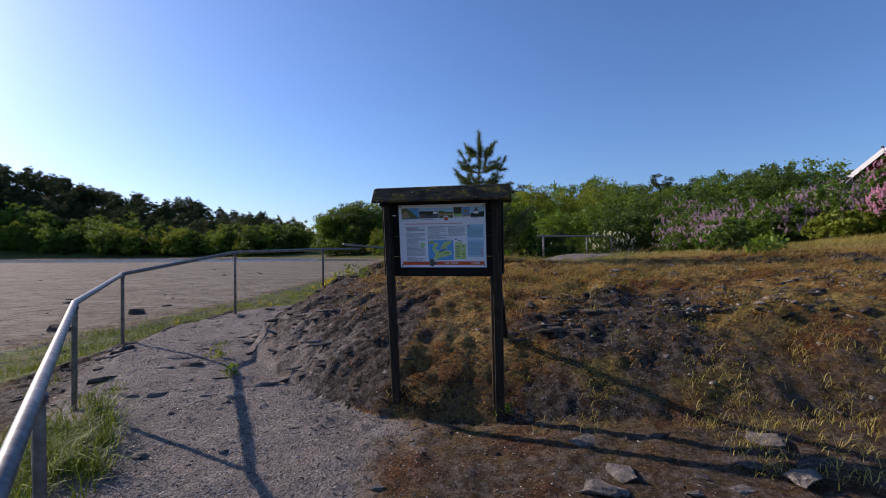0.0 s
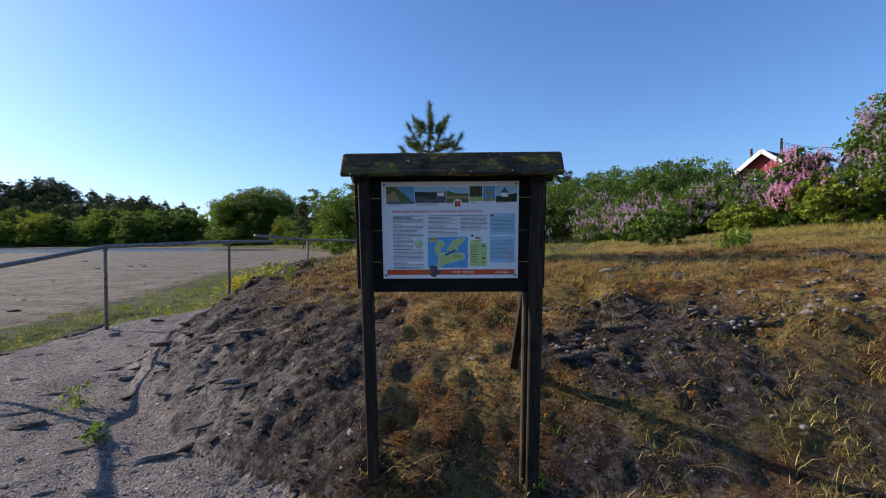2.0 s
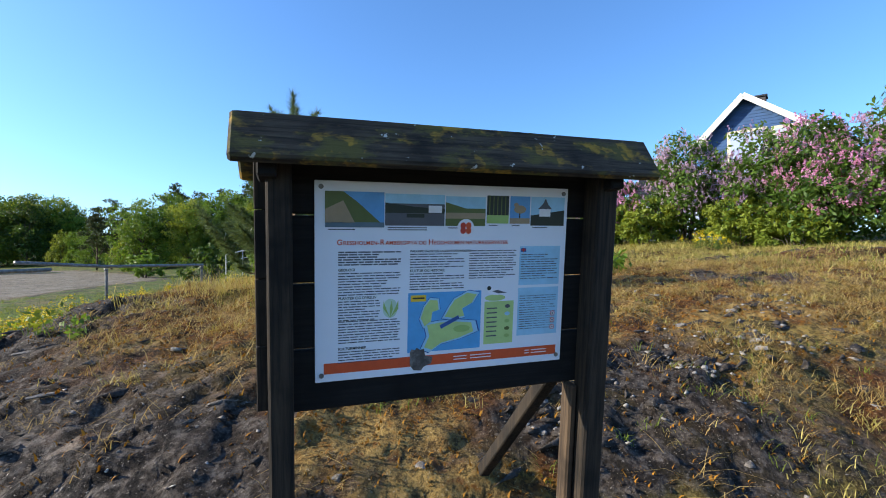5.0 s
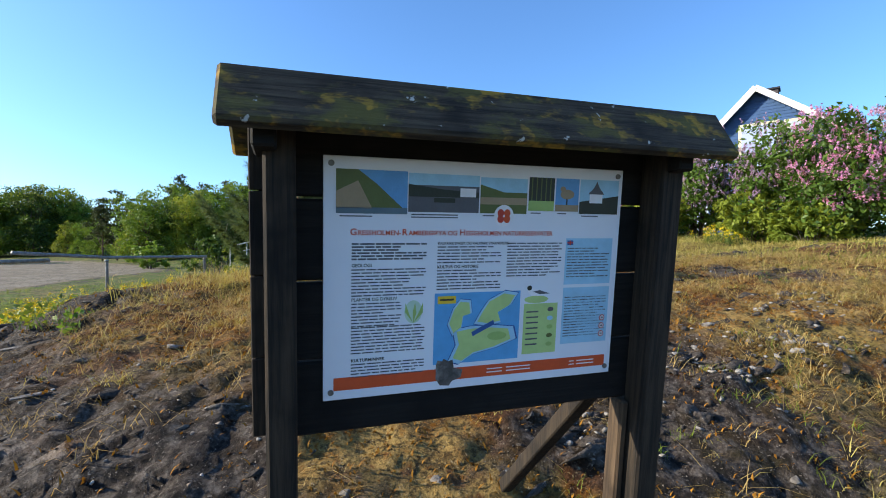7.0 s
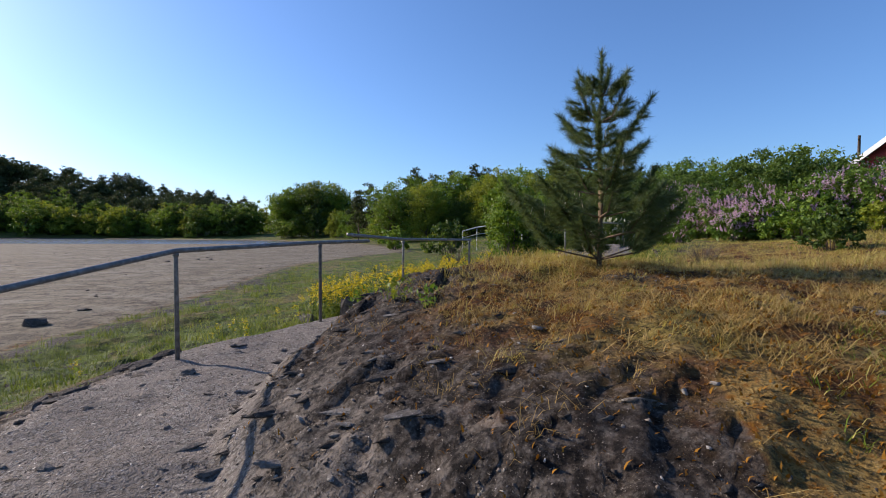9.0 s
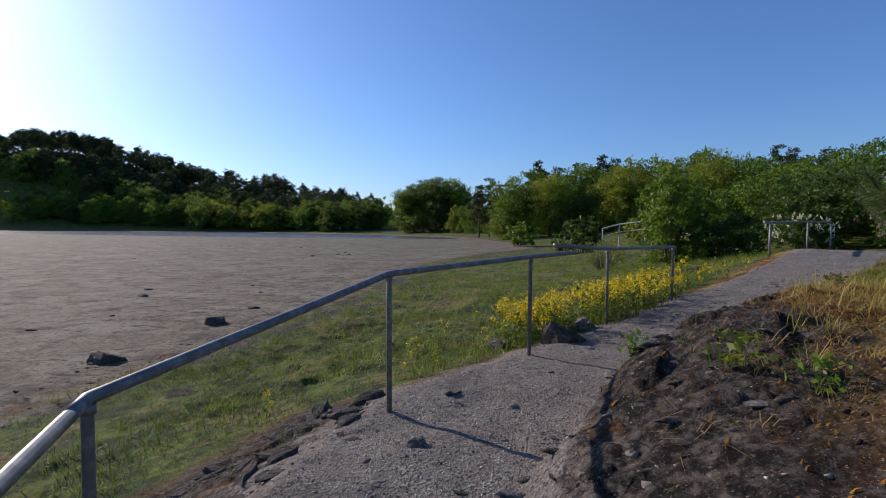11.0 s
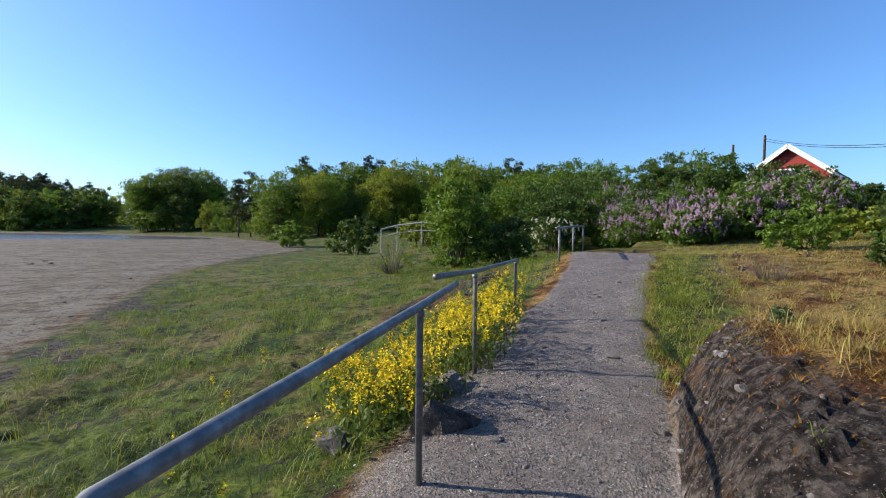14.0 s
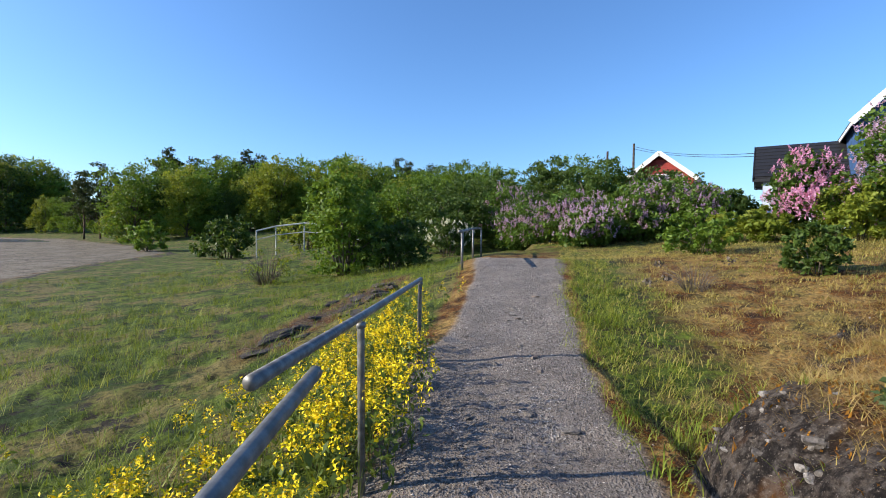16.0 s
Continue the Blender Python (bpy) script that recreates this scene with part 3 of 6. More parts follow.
for j, (z0, z1) in enumerate(((-0.315, -0.162), (-0.158, -0.002), (0.002, 0.16), (0.164, 0.31))):
    part("plank", box((0.9, 0.022, z1 - z0), (0.004 * (-1) ** j, 0.035, (z0 + z1) / 2), None, 0.005), M_BOARD, board)
part("leg", box((0.024, 0.05, 1.05), (0.378, 0.02, -0.84), None, 0.006), M_BRACE, board, "lighter brown leg beside the post")
part("brace", between((0.40, 0.04, -0.2), (0.41, 0.74, -1.06), (0.05, 0.045)), M_POST, board, "brown-grey diagonal brace")
rot_f, rot_b = Matrix.Rotation(radians(52), 4, "X"), Matrix.Rotation(radians(-38), 4, "X")
part("roof_board", box((1.04, 0.125, 0.026), (0.01, -0.075, 0.322), rot_f, 0.006), M_ROOFB, board, "front roof board with lichen and bird droppings")
part("roof_board", box((1.035, 0.21, 0.024), (0.01, 0.053, 0.31), rot_b, 0.006), M_ROOFB, board)
part("ridge_batten", box((1.035, 0.03, 0.03), (0.01, -0.03, 0.355), rot_b, 0.006), M_ROOFB, board)
for x in (-0.44, 0.425):
    part("roof_bearer", between((x, -0.08, 0.27), (x, 0.13, 0.24), (0.04, 0.05)), M_BOARD, board)

# the poster, in its own measure: w 0.68, h 0.487, from the lower left
M_SHEET = plain_mat("poster_sheet", (0.74, 0.77, 0.82), 0.35, 0, 0.03, 5)
poster = part("poster", box((0.68, 0.004, 0.487), (0, 0.021, 0), None, 0.001), M_SHEET, board, "white printed information poster")


def ink(name, base):
    return plain_mat(name, base, 0.4, 0, 0.08, 30)


INK_BLUE, INK_SEA, INK_PALE, INK_ORANGE = ink("ink_sky_blue", (0.12, 0.33, 0.62)), ink("ink_map_blue", (0.10, 0.36, 0.66)), ink("ink_pale_blue", (0.33, 0.58, 0.74)), ink("ink_orange", (0.6, 0.085, 0.025))
INK_GREEN, INK_LIME, INK_DARK, INK_GREY = ink("ink_green", (0.32, 0.47, 0.14)), ink("ink_lime", (0.45, 0.6, 0.22)), ink("ink_dark", (0.02, 0.03, 0.02)), ink("ink_grey", (0.09, 0.095, 0.11))
INK_TAN, INK_YELLOW, INK_LINE, INK_RED, INK_WHITE = ink("ink_tan", (0.33, 0.25, 0.15)), ink("ink_yellow", (0.75, 0.5, 0.04)), ink("ink_outline_blue", (0.03, 0.1, 0.3)), ink("ink_red", (0.5, 0.05, 0.03)), ink("ink_white", (0.8, 0.8, 0.82))
INK_OLIVE, INK_WATER = ink("ink_olive", (0.10, 0.13, 0.035)), ink("ink_water", (0.10, 0.16, 0.2))
SHEET_Y = 0.0188


def flat(name, pts, mat, lift=1, label="", parent=None):
    """A printed shape on the poster; pts run across 0..1 and down 0..1."""
    bm = bmesh.new()
    bm.faces.new([bm.verts.new((-0.34 + 0.68 * u, SHEET_Y - 0.0004 * lift, 0.2435 - 0.487 * v)) for u, v in pts])
    return part(name, bm, mat, parent or poster, label)


def rect(u0, v0, u1, v1):
    return [(u0, v0), (u0, v1), (u1, v1), (u1, v0)]


def oval(u, v, ru, rv, n=18):
    return [(u + ru * math.cos(2 * math.pi * i / n), v - rv * math.sin(-2 * math.pi * i / n)) for i in range(n)]


def words(text, u, v, size, mat, name="lettering"):
    cu = bpy.data.curves.new(name, "FONT")
    cu.body, cu.size, cu.offset = text, size, size * 0.018
    tmp = new(name, cu)
    bpy.context.view_layer.update()
    me2 = bpy.data.meshes.new_from_object(tmp.evaluated_get(bpy.context.evaluated_depsgraph_get()))
    bpy.data.objects.remove(tmp)
    wdt = max((vv.co.x for vv in me2.vertices), default=0)
    me2.transform(Matrix.Translation((-0.34 + 0.68 * u, SHEET_Y - 0.0008, 0.2435 - 0.487 * v)) @ pose(0, 0, 0, 90, 0, 0))
    part(name, me2, mat, poster)
    return wdt / 0.68


# photographs along the top edge
PHOTOS = [(0.035, 0.242, 0.05, 0.225), (0.245, 0.47, 0.055, 0.215), (0.474, 0.636, 0.06, 0.215), (0.642, 0.735, 0.05, 0.2), (0.74, 0.828, 0.05, 0.2), (0.832, 0.985, 0.05, 0.21)]
for i, (u0, u1, v0, v1) in enumerate(PHOTOS):
    w, hh = u1 - u0, v1 - v0
    ph = flat("photograph", rect(u0, v0, u1, v1), (INK_BLUE, INK_GREY, INK_PALE, INK_DARK, INK_BLUE, INK_PALE)[i])
    if i == 0:
        flat("cliff", [(u0, v1 - 0.02), (u0, v0), (u0 + 0.3 * w, v0), (u0 + 0.55 * w, v0 + 0.3 * hh), (u0 + 0.95 * w, v1 - 0.02)], INK_OLIVE, 2, parent=ph)
        flat("scree", [(u0, v1 - 0.02), (u0, v0 + 0.5 * hh), (u0 + 0.3 * w, v0 + 0.25 * hh), (u0 + 0.5 * w, v1 - 0.02)], INK_TAN, 3, parent=ph)
        flat("water", rect(u0, v1 - 0.025, u1, v1), INK_WATER, 3, parent=ph)
    elif i == 1:
        flat("sky", rect(u0, v0, u1, v0 + 0.3 * hh), INK_PALE, 2, parent=ph)
        flat("headland", [(u0, v0 + 0.28 * hh), (u0, v0 + 0.6 * hh), (u1, v0 + 0.6 * hh), (u1, v0 + 0.45 * hh), (u0 + 0.5 * w, v0 + 0.4 * hh)], INK_DARK, 3, parent=ph)
        flat("boathouse", rect(u0 + 0.72 * w, v0 + 0.35 * hh, u0 + 0.95 * w, v0 + 0.58 * hh), INK_WHITE, 4, parent=ph)
        flat("jetty", rect(u0 + 0.35 * w, v0 + 0.62 * hh, u0 + 0.65 * w, v0 + 0.74 * hh), INK_DARK, 4, parent=ph)
    elif i == 2:
        flat("meadow", [(u0, v0 + 0.2 * hh), (u0, v1), (u1, v1), (u1, v0 + 0.4 * hh), (u0 + 0.5 * w, v0 + 0.4 * hh)], INK_OLIVE, 2, parent=ph)
        flat("field", rect(u0, v0 + 0.55 * hh, u1, v0 + 0.75 * hh), INK_TAN, 3, parent=ph)
    elif i == 3:
        for j in range(5):
            flat("stem", rect(u0 + (0.1 + 0.18 * j) * w, v0, u0 + (0.14 + 0.18 * j) * w, v1 - 0.3 * hh), INK_OLIVE, 2, parent=ph)
        flat("undergrowth", rect(u0, v1 - 0.3 * hh, u1, v1), INK_GREEN, 2, parent=ph)
    elif i == 4:
        flat("bird", oval((u0 + u1) / 2, v0 + 0.48 * hh, 0.3 * w, 0.15 * hh), INK_TAN, 2, parent=ph)
        flat("bird_head", oval(u0 + 0.3 * w, v0 + 0.32 * hh, 0.12 * w, 0.08 * hh), INK_TAN, 3, parent=ph)
        flat("legs", rect(u0 + 0.46 * w, v0 + 0.6 * hh, u0 + 0.52 * w, v0 + 0.82 * hh), INK_DARK, 2, parent=ph)
        flat("shore", rect(u0, v0 + 0.8 * hh, u1, v1), INK_TAN, 3, parent=ph)
    else:
        flat("shore", [(u0, v0 + 0.65 * hh), (u0, v1), (u1, v1), (u1, v0 + 0.45 * hh)], INK_DARK, 2, parent=ph)
        flat("lighthouse", rect(u0 + 0.25 * w, v0 + 0.4 * hh, u0 + 0.58 * w, v0 + 0.68 * hh), INK_WHITE, 3, parent=ph)
        flat("roof", [(u0 + 0.2 * w, v0 + 0.42 * hh), (u0 + 0.62 * w, v0 + 0.42 * hh), (u0 + 0.5 * w, v0 + 0.25 * hh), (u0 + 0.42 * w, v0 + 0.05 * hh), (u0 + 0.34 * w, v0 + 0.25 * hh)], INK_GREY, 4, parent=ph)
    for j in range(2 if i == 1 else 1):
        flat("caption_bar", rect(u0 + 0.01, v1 + 0.008 + 0.011 * j, u0 + (0.7 if i == 1 else 0.5) * w, v1 + 0.013 + 0.011 * j), INK_GREY)
# emblem
flat("emblem_disc", oval(0.556, 0.225, 0.034, 0.048, 24), INK_WHITE, 5)
for du, dv, mt in ((-0.011, -0.012, INK_RED), (-0.011, 0.014, INK_RED), (0.011, -0.012, INK_ORANGE), (0.011, 0.014, INK_ORANGE)):
    flat("emblem_leaf", oval(0.556 + du, 0.225 + dv, 0.0115, 0.018, 12), mt, 6)
# title in capitals and small capitals
cur = 0.075
for big_l, rest in (("G", "RESSHOLMEN-"), ("R", "AMBERGØYA OG "), ("H", "EGGHOLMEN NATURRESERVATER")):
    cur += words(big_l, cur, 0.312, 0.0185, INK_ORANGE) + 0.003
    cur += words(rest, cur, 0.312, 0.0135, INK_ORANGE) + (0.008 if rest.endswith(" ") else 0.003)


def text_block(u0, v0, u1, v1, step=0.0135, thick=0.0052):
    """Lines of print too small to read, as one strip a line."""
    v, k_ = v0, 0
    while v < v1:
        e = u1 - (0.0 if random.random() < 0.7 else random.random() * 0.4 * (u1 - u0))
        u = u0
        while u < e - 0.01:
            wl = random.uniform(0.012, 0.045)
            flat("print_bar", rect(u, v, min(u + wl, e), v + thick), INK_GREY)
            u += wl + 0.004
        v += step
        k_ += 1


def heading(text, u, v, size=0.0085):
    words(text, u, v, size * 1.08, INK_DARK)


text_block(0.08, 0.345, 0.305, 0.42, 0.0125, 0.007)
heading("GEOLOGI", 0.08, 0.443)
text_block(0.08, 0.452, 0.305, 0.565)
heading("PLANTER OG DYRELIV", 0.08, 0.585)
text_block(0.08, 0.594, 0.23, 0.69)
text_block(0.08, 0.695, 0.305, 0.815)
heading("KULTURMINNER", 0.08, 0.842)
text_block(0.08, 0.851, 0.305, 0.91)
heading("KALKRIKE ENGER OG KALKRIKE STRANDBERG", 0.34, 0.352, 0.0072)
text_block(0.34, 0.36, 0.555, 0.435)
heading("KULTUR OG HISTORIE", 0.34, 0.455)
text_block(0.34, 0.463, 0.555, 0.545)
text_block(0.575, 0.345, 0.775, 0.50)
# blue boxes, right
for v0, v1 in ((0.325, 0.545), (0.56, 0.835)):
    bx = flat("blue_box", rect(0.79, v0, 0.975, v1), INK_PALE)
    text_block(0.798, v0 + 0.045, 0.965, v1 - 0.03, 0.0135, 0.005)
flag = flat("flag", rect(0.795, 0.335, 0.818, 0.357), INK_LINE, 2)
flat("flag_cross", rect(0.795, 0.343, 0.818, 0.349), INK_RED, 3, parent=flag)
flat("flag_cross", rect(0.804, 0.335, 0.809, 0.357), INK_RED, 3, parent=flag)
for j in range(3):
    flat("ban_sign", oval(0.952, 0.715 + 0.04 * j, 0.011, 0.0155, 16), INK_RED, 3)
    flat("ban_field", oval(0.952, 0.715 + 0.04 * j, 0.008, 0.011, 14), INK_WHITE, 4)
    flat("ban_mark", oval(0.952, 0.715 + 0.04 * j, 0.005, 0.005, 8), INK_DARK, 5)
# sprig, gull
sprig = flat("sprig", oval(0.268, 0.64, 0.028, 0.05, 20), ink("ink_mint", (0.5, 0.65, 0.5)))
for a in (-0.5, 0.1, 0.6):
    flat("leaf", [(0.268, 0.69), (0.262 + a * 0.04, 0.64), (0.268 + a * 0.05, 0.6), (0.274 + a * 0.04, 0.645)], INK_GREEN, 2 + a, parent=sprig)
gull = flat("gull", [(0.655, 0.57), (0.67, 0.555), (0.70, 0.565), (0.735, 0.585), (0.70, 0.595), (0.67, 0.592)], INK_WHITE, 2)
flat("gull_wing", [(0.675, 0.572), (0.70, 0.567), (0.74, 0.584), (0.70, 0.586)], INK_GREY, 3, parent=gull)
flat("gull_head", oval(0.662, 0.555, 0.009, 0.012, 10), INK_DARK, 3, parent=gull)
flat("gull_ground", oval(0.69, 0.61, 0.045, 0.018, 14), INK_LIME, 1, parent=gull)
# map
sea = flat("map", rect(0.335, 0.565, 0.63, 0.885), INK_SEA)
flat("map_label", rect(0.345, 0.578, 0.405, 0.612), INK_YELLOW, 2, parent=sea)
flat("map_label_bar", rect(0.352, 0.59, 0.398, 0.598), INK_DARK, 3, parent=sea)
ISLES = [[(0.40, 0.86), (0.42, 0.80), (0.41, 0.74), (0.46, 0.73), (0.53, 0.73), (0.59, 0.74), (0.60, 0.79), (0.54, 0.82), (0.47, 0.84), (0.43, 0.875)],
         [(0.48, 0.70), (0.50, 0.65), (0.52, 0.61), (0.57, 0.575), (0.61, 0.585), (0.59, 0.63), (0.55, 0.66), (0.56, 0.70), (0.52, 0.71)],
         [(0.385, 0.70), (0.40, 0.64), (0.42, 0.605), (0.45, 0.61), (0.455, 0.66), (0.43, 0.67), (0.425, 0.72), (0.40, 0.745)]]
for isle in ISLES:
    c = [sum(p[0] for p in isle) / len(isle), sum(p[1] for p in isle) / len(isle)]
    flat("reserve_limit", [(c[0] + (u - c[0]) * 1.22, c[1] + (v - c[1]) * 1.22) for u, v in isle], INK_LINE, 2, parent=sea)
    flat("shoal", [(c[0] + (u - c[0]) * 1.17, c[1] + (v - c[1]) * 1.17) for u, v in isle], INK_PALE, 3, parent=sea)
    flat("island", isle, INK_LIME, 4, parent=sea)
flat("wood_patch", oval(0.55, 0.77, 0.035, 0.02, 12), INK_GREEN, 5, parent=sea)
flat("bay_print", [(0.46, 0.745), (0.535, 0.695), (0.54, 0.715), (0.465, 0.765)], INK_LINE, 6, parent=sea)
leg = flat("legend", rect(0.645, 0.63, 0.772, 0.87), INK_LIME)
for j in range(7):
    flat("legend_bar", rect(0.655, 0.665 + 0.026 * j, 0.70, 0.672 + 0.026 * j), INK_GREY, 2, parent=leg)
for j in range(5):
    flat("legend_bird", oval(0.745, 0.66 + 0.042 * j, 0.012, 0.011, 8), (INK_GREY, INK_PALE, INK_GREEN, INK_OLIVE, INK_GREEN)[j], 2, parent=leg)
band = flat("orange_band", rect(0.03, 0.905, 0.975, 0.96), INK_ORANGE)
for u0, u1 in ((0.52, 0.575), (0.59, 0.68), (0.83, 0.85), (0.86, 0.93)):
    for j in range(2):
        flat("band_print", rect(u0, 0.922 + 0.016 * j, u1, 0.927 + 0.016 * j), INK_WHITE, 2, parent=band)
M_STAIN = wood_mat("torn_dirty_patch", (0.10, 0.09, 0.08), (0.4, 0.36, 0.33), 0.8, 0, (20, 20, 20))
flat("stain", [(0.345, 0.885), (0.35, 0.865), (0.365, 0.87), (0.37, 0.858), (0.385, 0.872), (0.4, 0.866), (0.405, 0.905), (0.435, 0.915), (0.43, 0.95), (0.40, 0.965), (0.39, 0.985), (0.36, 0.98), (0.345, 0.95)], M_STAIN, 4, "rubbed dirty patch")
for u, v in ((0.022, 0.03), (0.978, 0.03), (0.022, 0.965), (0.978, 0.965)):
    part("screw", tube([(-0.34 + 0.68 * u, SHEET_Y, 0.2435 - 0.487 * v), (-0.34 + 0.68 * u, SHEET_Y - 0.003, 0.2435 - 0.487 * v)], 0.006, 10), M_STEEL, poster)

# ---- trees of the far shore ----


def joined(meshes, name):
    bm = bmesh.new()
    for m in meshes:
        tmp = bpy.data.meshes.new("tmp")
        m.to_mesh(tmp)
        bm.from_mesh(tmp)
        bpy.data.meshes.remove(tmp)
        m.free()
    me2 = bpy.data.meshes.new(name)
    for f in bm.faces:
        f.smooth = True
    bm.to_mesh(me2)
    bm.free()
    return me2


def tree_meshes(seed, h, width, n, leaf, kind="broad"):
    """Trunk with limbs, and a crown of leaf clumps, about the origin."""
    rng = np.random.default_rng(seed)
    r0 = h * 0.014 + 0.03
    trunk_top = h * (0.62 if kind == "broad" else 0.92)
    wob = rng.normal(size=(6, 2)) * h * 0.012
    pts = [(wob[i][0] * i * 0.5, wob[i][1] * i * 0.5, -0.3 + (trunk_top + 0.3) * i / 5) for i in range(6)]
    far_off = n < 3000
    meshes = [tube(pts, [r0 * (1 - 0.15 * i) for i in range(6)], 4 if far_off else 7)]
    blobs = []
    count = 12 if kind == "broad" else 13
    for j in range(count):
        f = (0.12 + 0.85 * (j + rng.random()) / count) if kind == "broad" else (0.35 + 0.6 * j / count)
        a = j * 2.4 + rng.random()
        reach = width * (0.5 if kind == "broad" else 0.75 * (1.25 - f)) * (0.5 + 0.55 * rng.random()) * (math.sin(math.pi * min(1, 0.18 + f * 0.75)) ** 0.7 if kind == "broad" else 1)
        p0 = Vector(pts[min(5, int(f * 0.8 * 5))])
        p1 = Vector((reach * math.cos(a), reach * math.sin(a), h * f * 0.93))
        meshes.append(tube([p0, p0.lerp(p1, 0.5) + Vector((0, 0, 0.03 * h)), p1], [r0 * 0.4, r0 * 0.25, r0 * 0.08], 3 if far_off else 5))
        s = width * (0.2 + 0.15 * rng.random()) if kind == "broad" else width * (0.16 + 0.12 * rng.random())
        blobs.append((*p1, s, s, s * (0.85 if kind == "broad" else 0.42)))
    if kind == "broad":
        blobs.append((0, 0, h * 0.5, width * 0.36, width * 0.36, h * 0.36))
    blobs.append((0, 0, h * 0.93, width * 0.17, width * 0.17, h * 0.08))
    pts = crown_points(rng, blobs, n, width * 0.05, 26, 0.5)
    v, q = leaves(rng, pts, leaf)
    return joined(meshes, "trunk"), mesh_arrays("crown", v, q)


def make_tree(name, label, category, meshes, bark, leaf, at, group=""):
    ob = thing(name, label, category, at, group)
    part("trunk", meshes[0], bark, ob)
    part("crown", meshes[1], leaf, ob)
    return ob


def stand(protos, spots, rng):
    """Copies at the spots, and the first of each kind moved to a spot of its own."""
    left = list(protos)
    for x, y, s in spots:
        m = pose(x, y, height(x, y) - 0.1, 0, 0, rng.random() * 360)
        if left:
            q = left.pop()
            q.matrix_basis = m
        else:
            q = copy_thing(protos[int(rng.integers(len(protos)))], m)
        q.scale = (s * (0.85 + 0.3 * rng.random()), s * (0.85 + 0.3 * rng.random()), s)


rng = np.random.default_rng(3)
NEARWOOD, FARWOOD = "wood at the head of the tidal flat", "wood on the far hill"
broad = [make_tree("tree", "leafy deciduous tree at the wood's edge beyond the tidal flat", "tree", tree_meshes(10 + i, 12, 7.5, 6500, 0.21), M_BARK, (M_LEAF_A, M_LEAF_B, M_LEAF_C, M_LEAF_A)[i], (0, 0, 0), NEARWOOD) for i in range(4)]
pines = [make_tree("pine_tree", "dark tall pine in the wood beyond the tidal flat", "tree", tree_meshes(30 + i, 14, 5.5, 5000, 0.19, "pine"), M_BARK, M_PINEFAR, (0, 0, 0), NEARWOOD) for i in range(2)]
farbroad = [make_tree("tree", "distant leafy tree on the wooded far shore", "tree", tree_meshes(50 + i, 12, 8.5, 2600, 0.36), M_BARK, (M_LEAF_B, M_LEAF_A, M_LEAF_C, M_LEAF_A)[i], (0, 0, 0), FARWOOD) for i in range(4)]
farpine = [make_tree("pine_tree", "distant dark pine on the wooded hill", "tree", tree_meshes(70 + i, 13, 8.0, 2400, 0.32, "pine"), M_BARK, M_PINEFAR, (0, 0, 0), FARWOOD) for i in range(2)]
spots = []
for i in range(30):  # wood on the right-hand shore
    spots.append((-7 + i * 2.3 + rng.normal() * 1.0, 96 - i * 0.8 + rng.normal() * 2.5, 0.58 + 0.44 * rng.random()))
for i in range(20):
    spots.append((-2 + i * 3.4 + rng.normal(), 108 - i * 0.5 + rng.normal() * 3, 0.98 + 0.25 * rng.random()))
for i in range(13):
    spots.append((-43 + i * 1.75 + rng.normal(), 156 + rng.normal() * 3, 1.0 + 0.35 * math.sin(3.1 * i / 12) + 0.15 * rng.random()))
for i in range(6):
    spots.append((-22 + i * 3.2 + rng.normal(), 140 - i * 3.5, 0.5 + 0.25 * rng.random()))
stand(broad, spots, rng)
spots = [(-13, 112, 0.85), (-10.5, 110, 0.95), (-8.2, 114, 0.85)]
for i in range(13):
    spots.append((-1 + i * 5 + rng.normal(), 113 + rng.normal() * 4, 0.98 + 0.25 * rng.random()))
stand(pines, spots, rng)
spots = []
for i in range(100):
    f = i / 100
    spots.append((-56 - f * 170 + rng.normal() * 3, 176 + 14 * math.sin(f * 3) + rng.normal() * 4, 0.65 + 0.4 * rng.random()))
for i in range(30):
    spots.append((-120 - rng.random() * 150, 195 + rng.random() * 12, 0.8 + 0.4 * rng.random()))
for i in range(46):
    spots.append((-70 + i * 3.6 + rng.normal(), 200 - i * 0.7 + rng.normal() * 4, 0.55 + 0.35 * rng.random()))
stand(farbroad, spots, rng)
spots = []
for i in range(310):
    f = rng.random()
    spots.append((-85 - f * 225, 196 + rng.random() * 62, 0.75 + 0.35 * rng.random()))
stand(farpine, spots, rng)

# ---- bushes, lilacs, the young pine ----
M_LILAC_LEAF = leaf_mat("lilac_leaves", (0.022, 0.055, 0.01), (0.12, 0.2, 0.03), 0.5, 0.35, 0.6)
M_LILAC_PINK = leaf_mat("lilac_bloom_pink", (0.5, 0.17, 0.4), (0.8, 0.45, 0.68), 0.6, 0.4)
M_LILAC_PALE = leaf_mat("lilac_bloom_pale", (0.26, 0.14, 0.3), (0.6, 0.43, 0.6), 0.6, 0.4)
M_WHITE_BLOOM = leaf_mat("white_bloom", (0.6, 0.6, 0.48), (0.85, 0.85, 0.74), 0.6, 0.3)
M_TWIG = wood_mat("grey_twigs", (0.09, 0.07, 0.055), (0.22, 0.18, 0.14), 0.9, 0, (8, 8, 2))


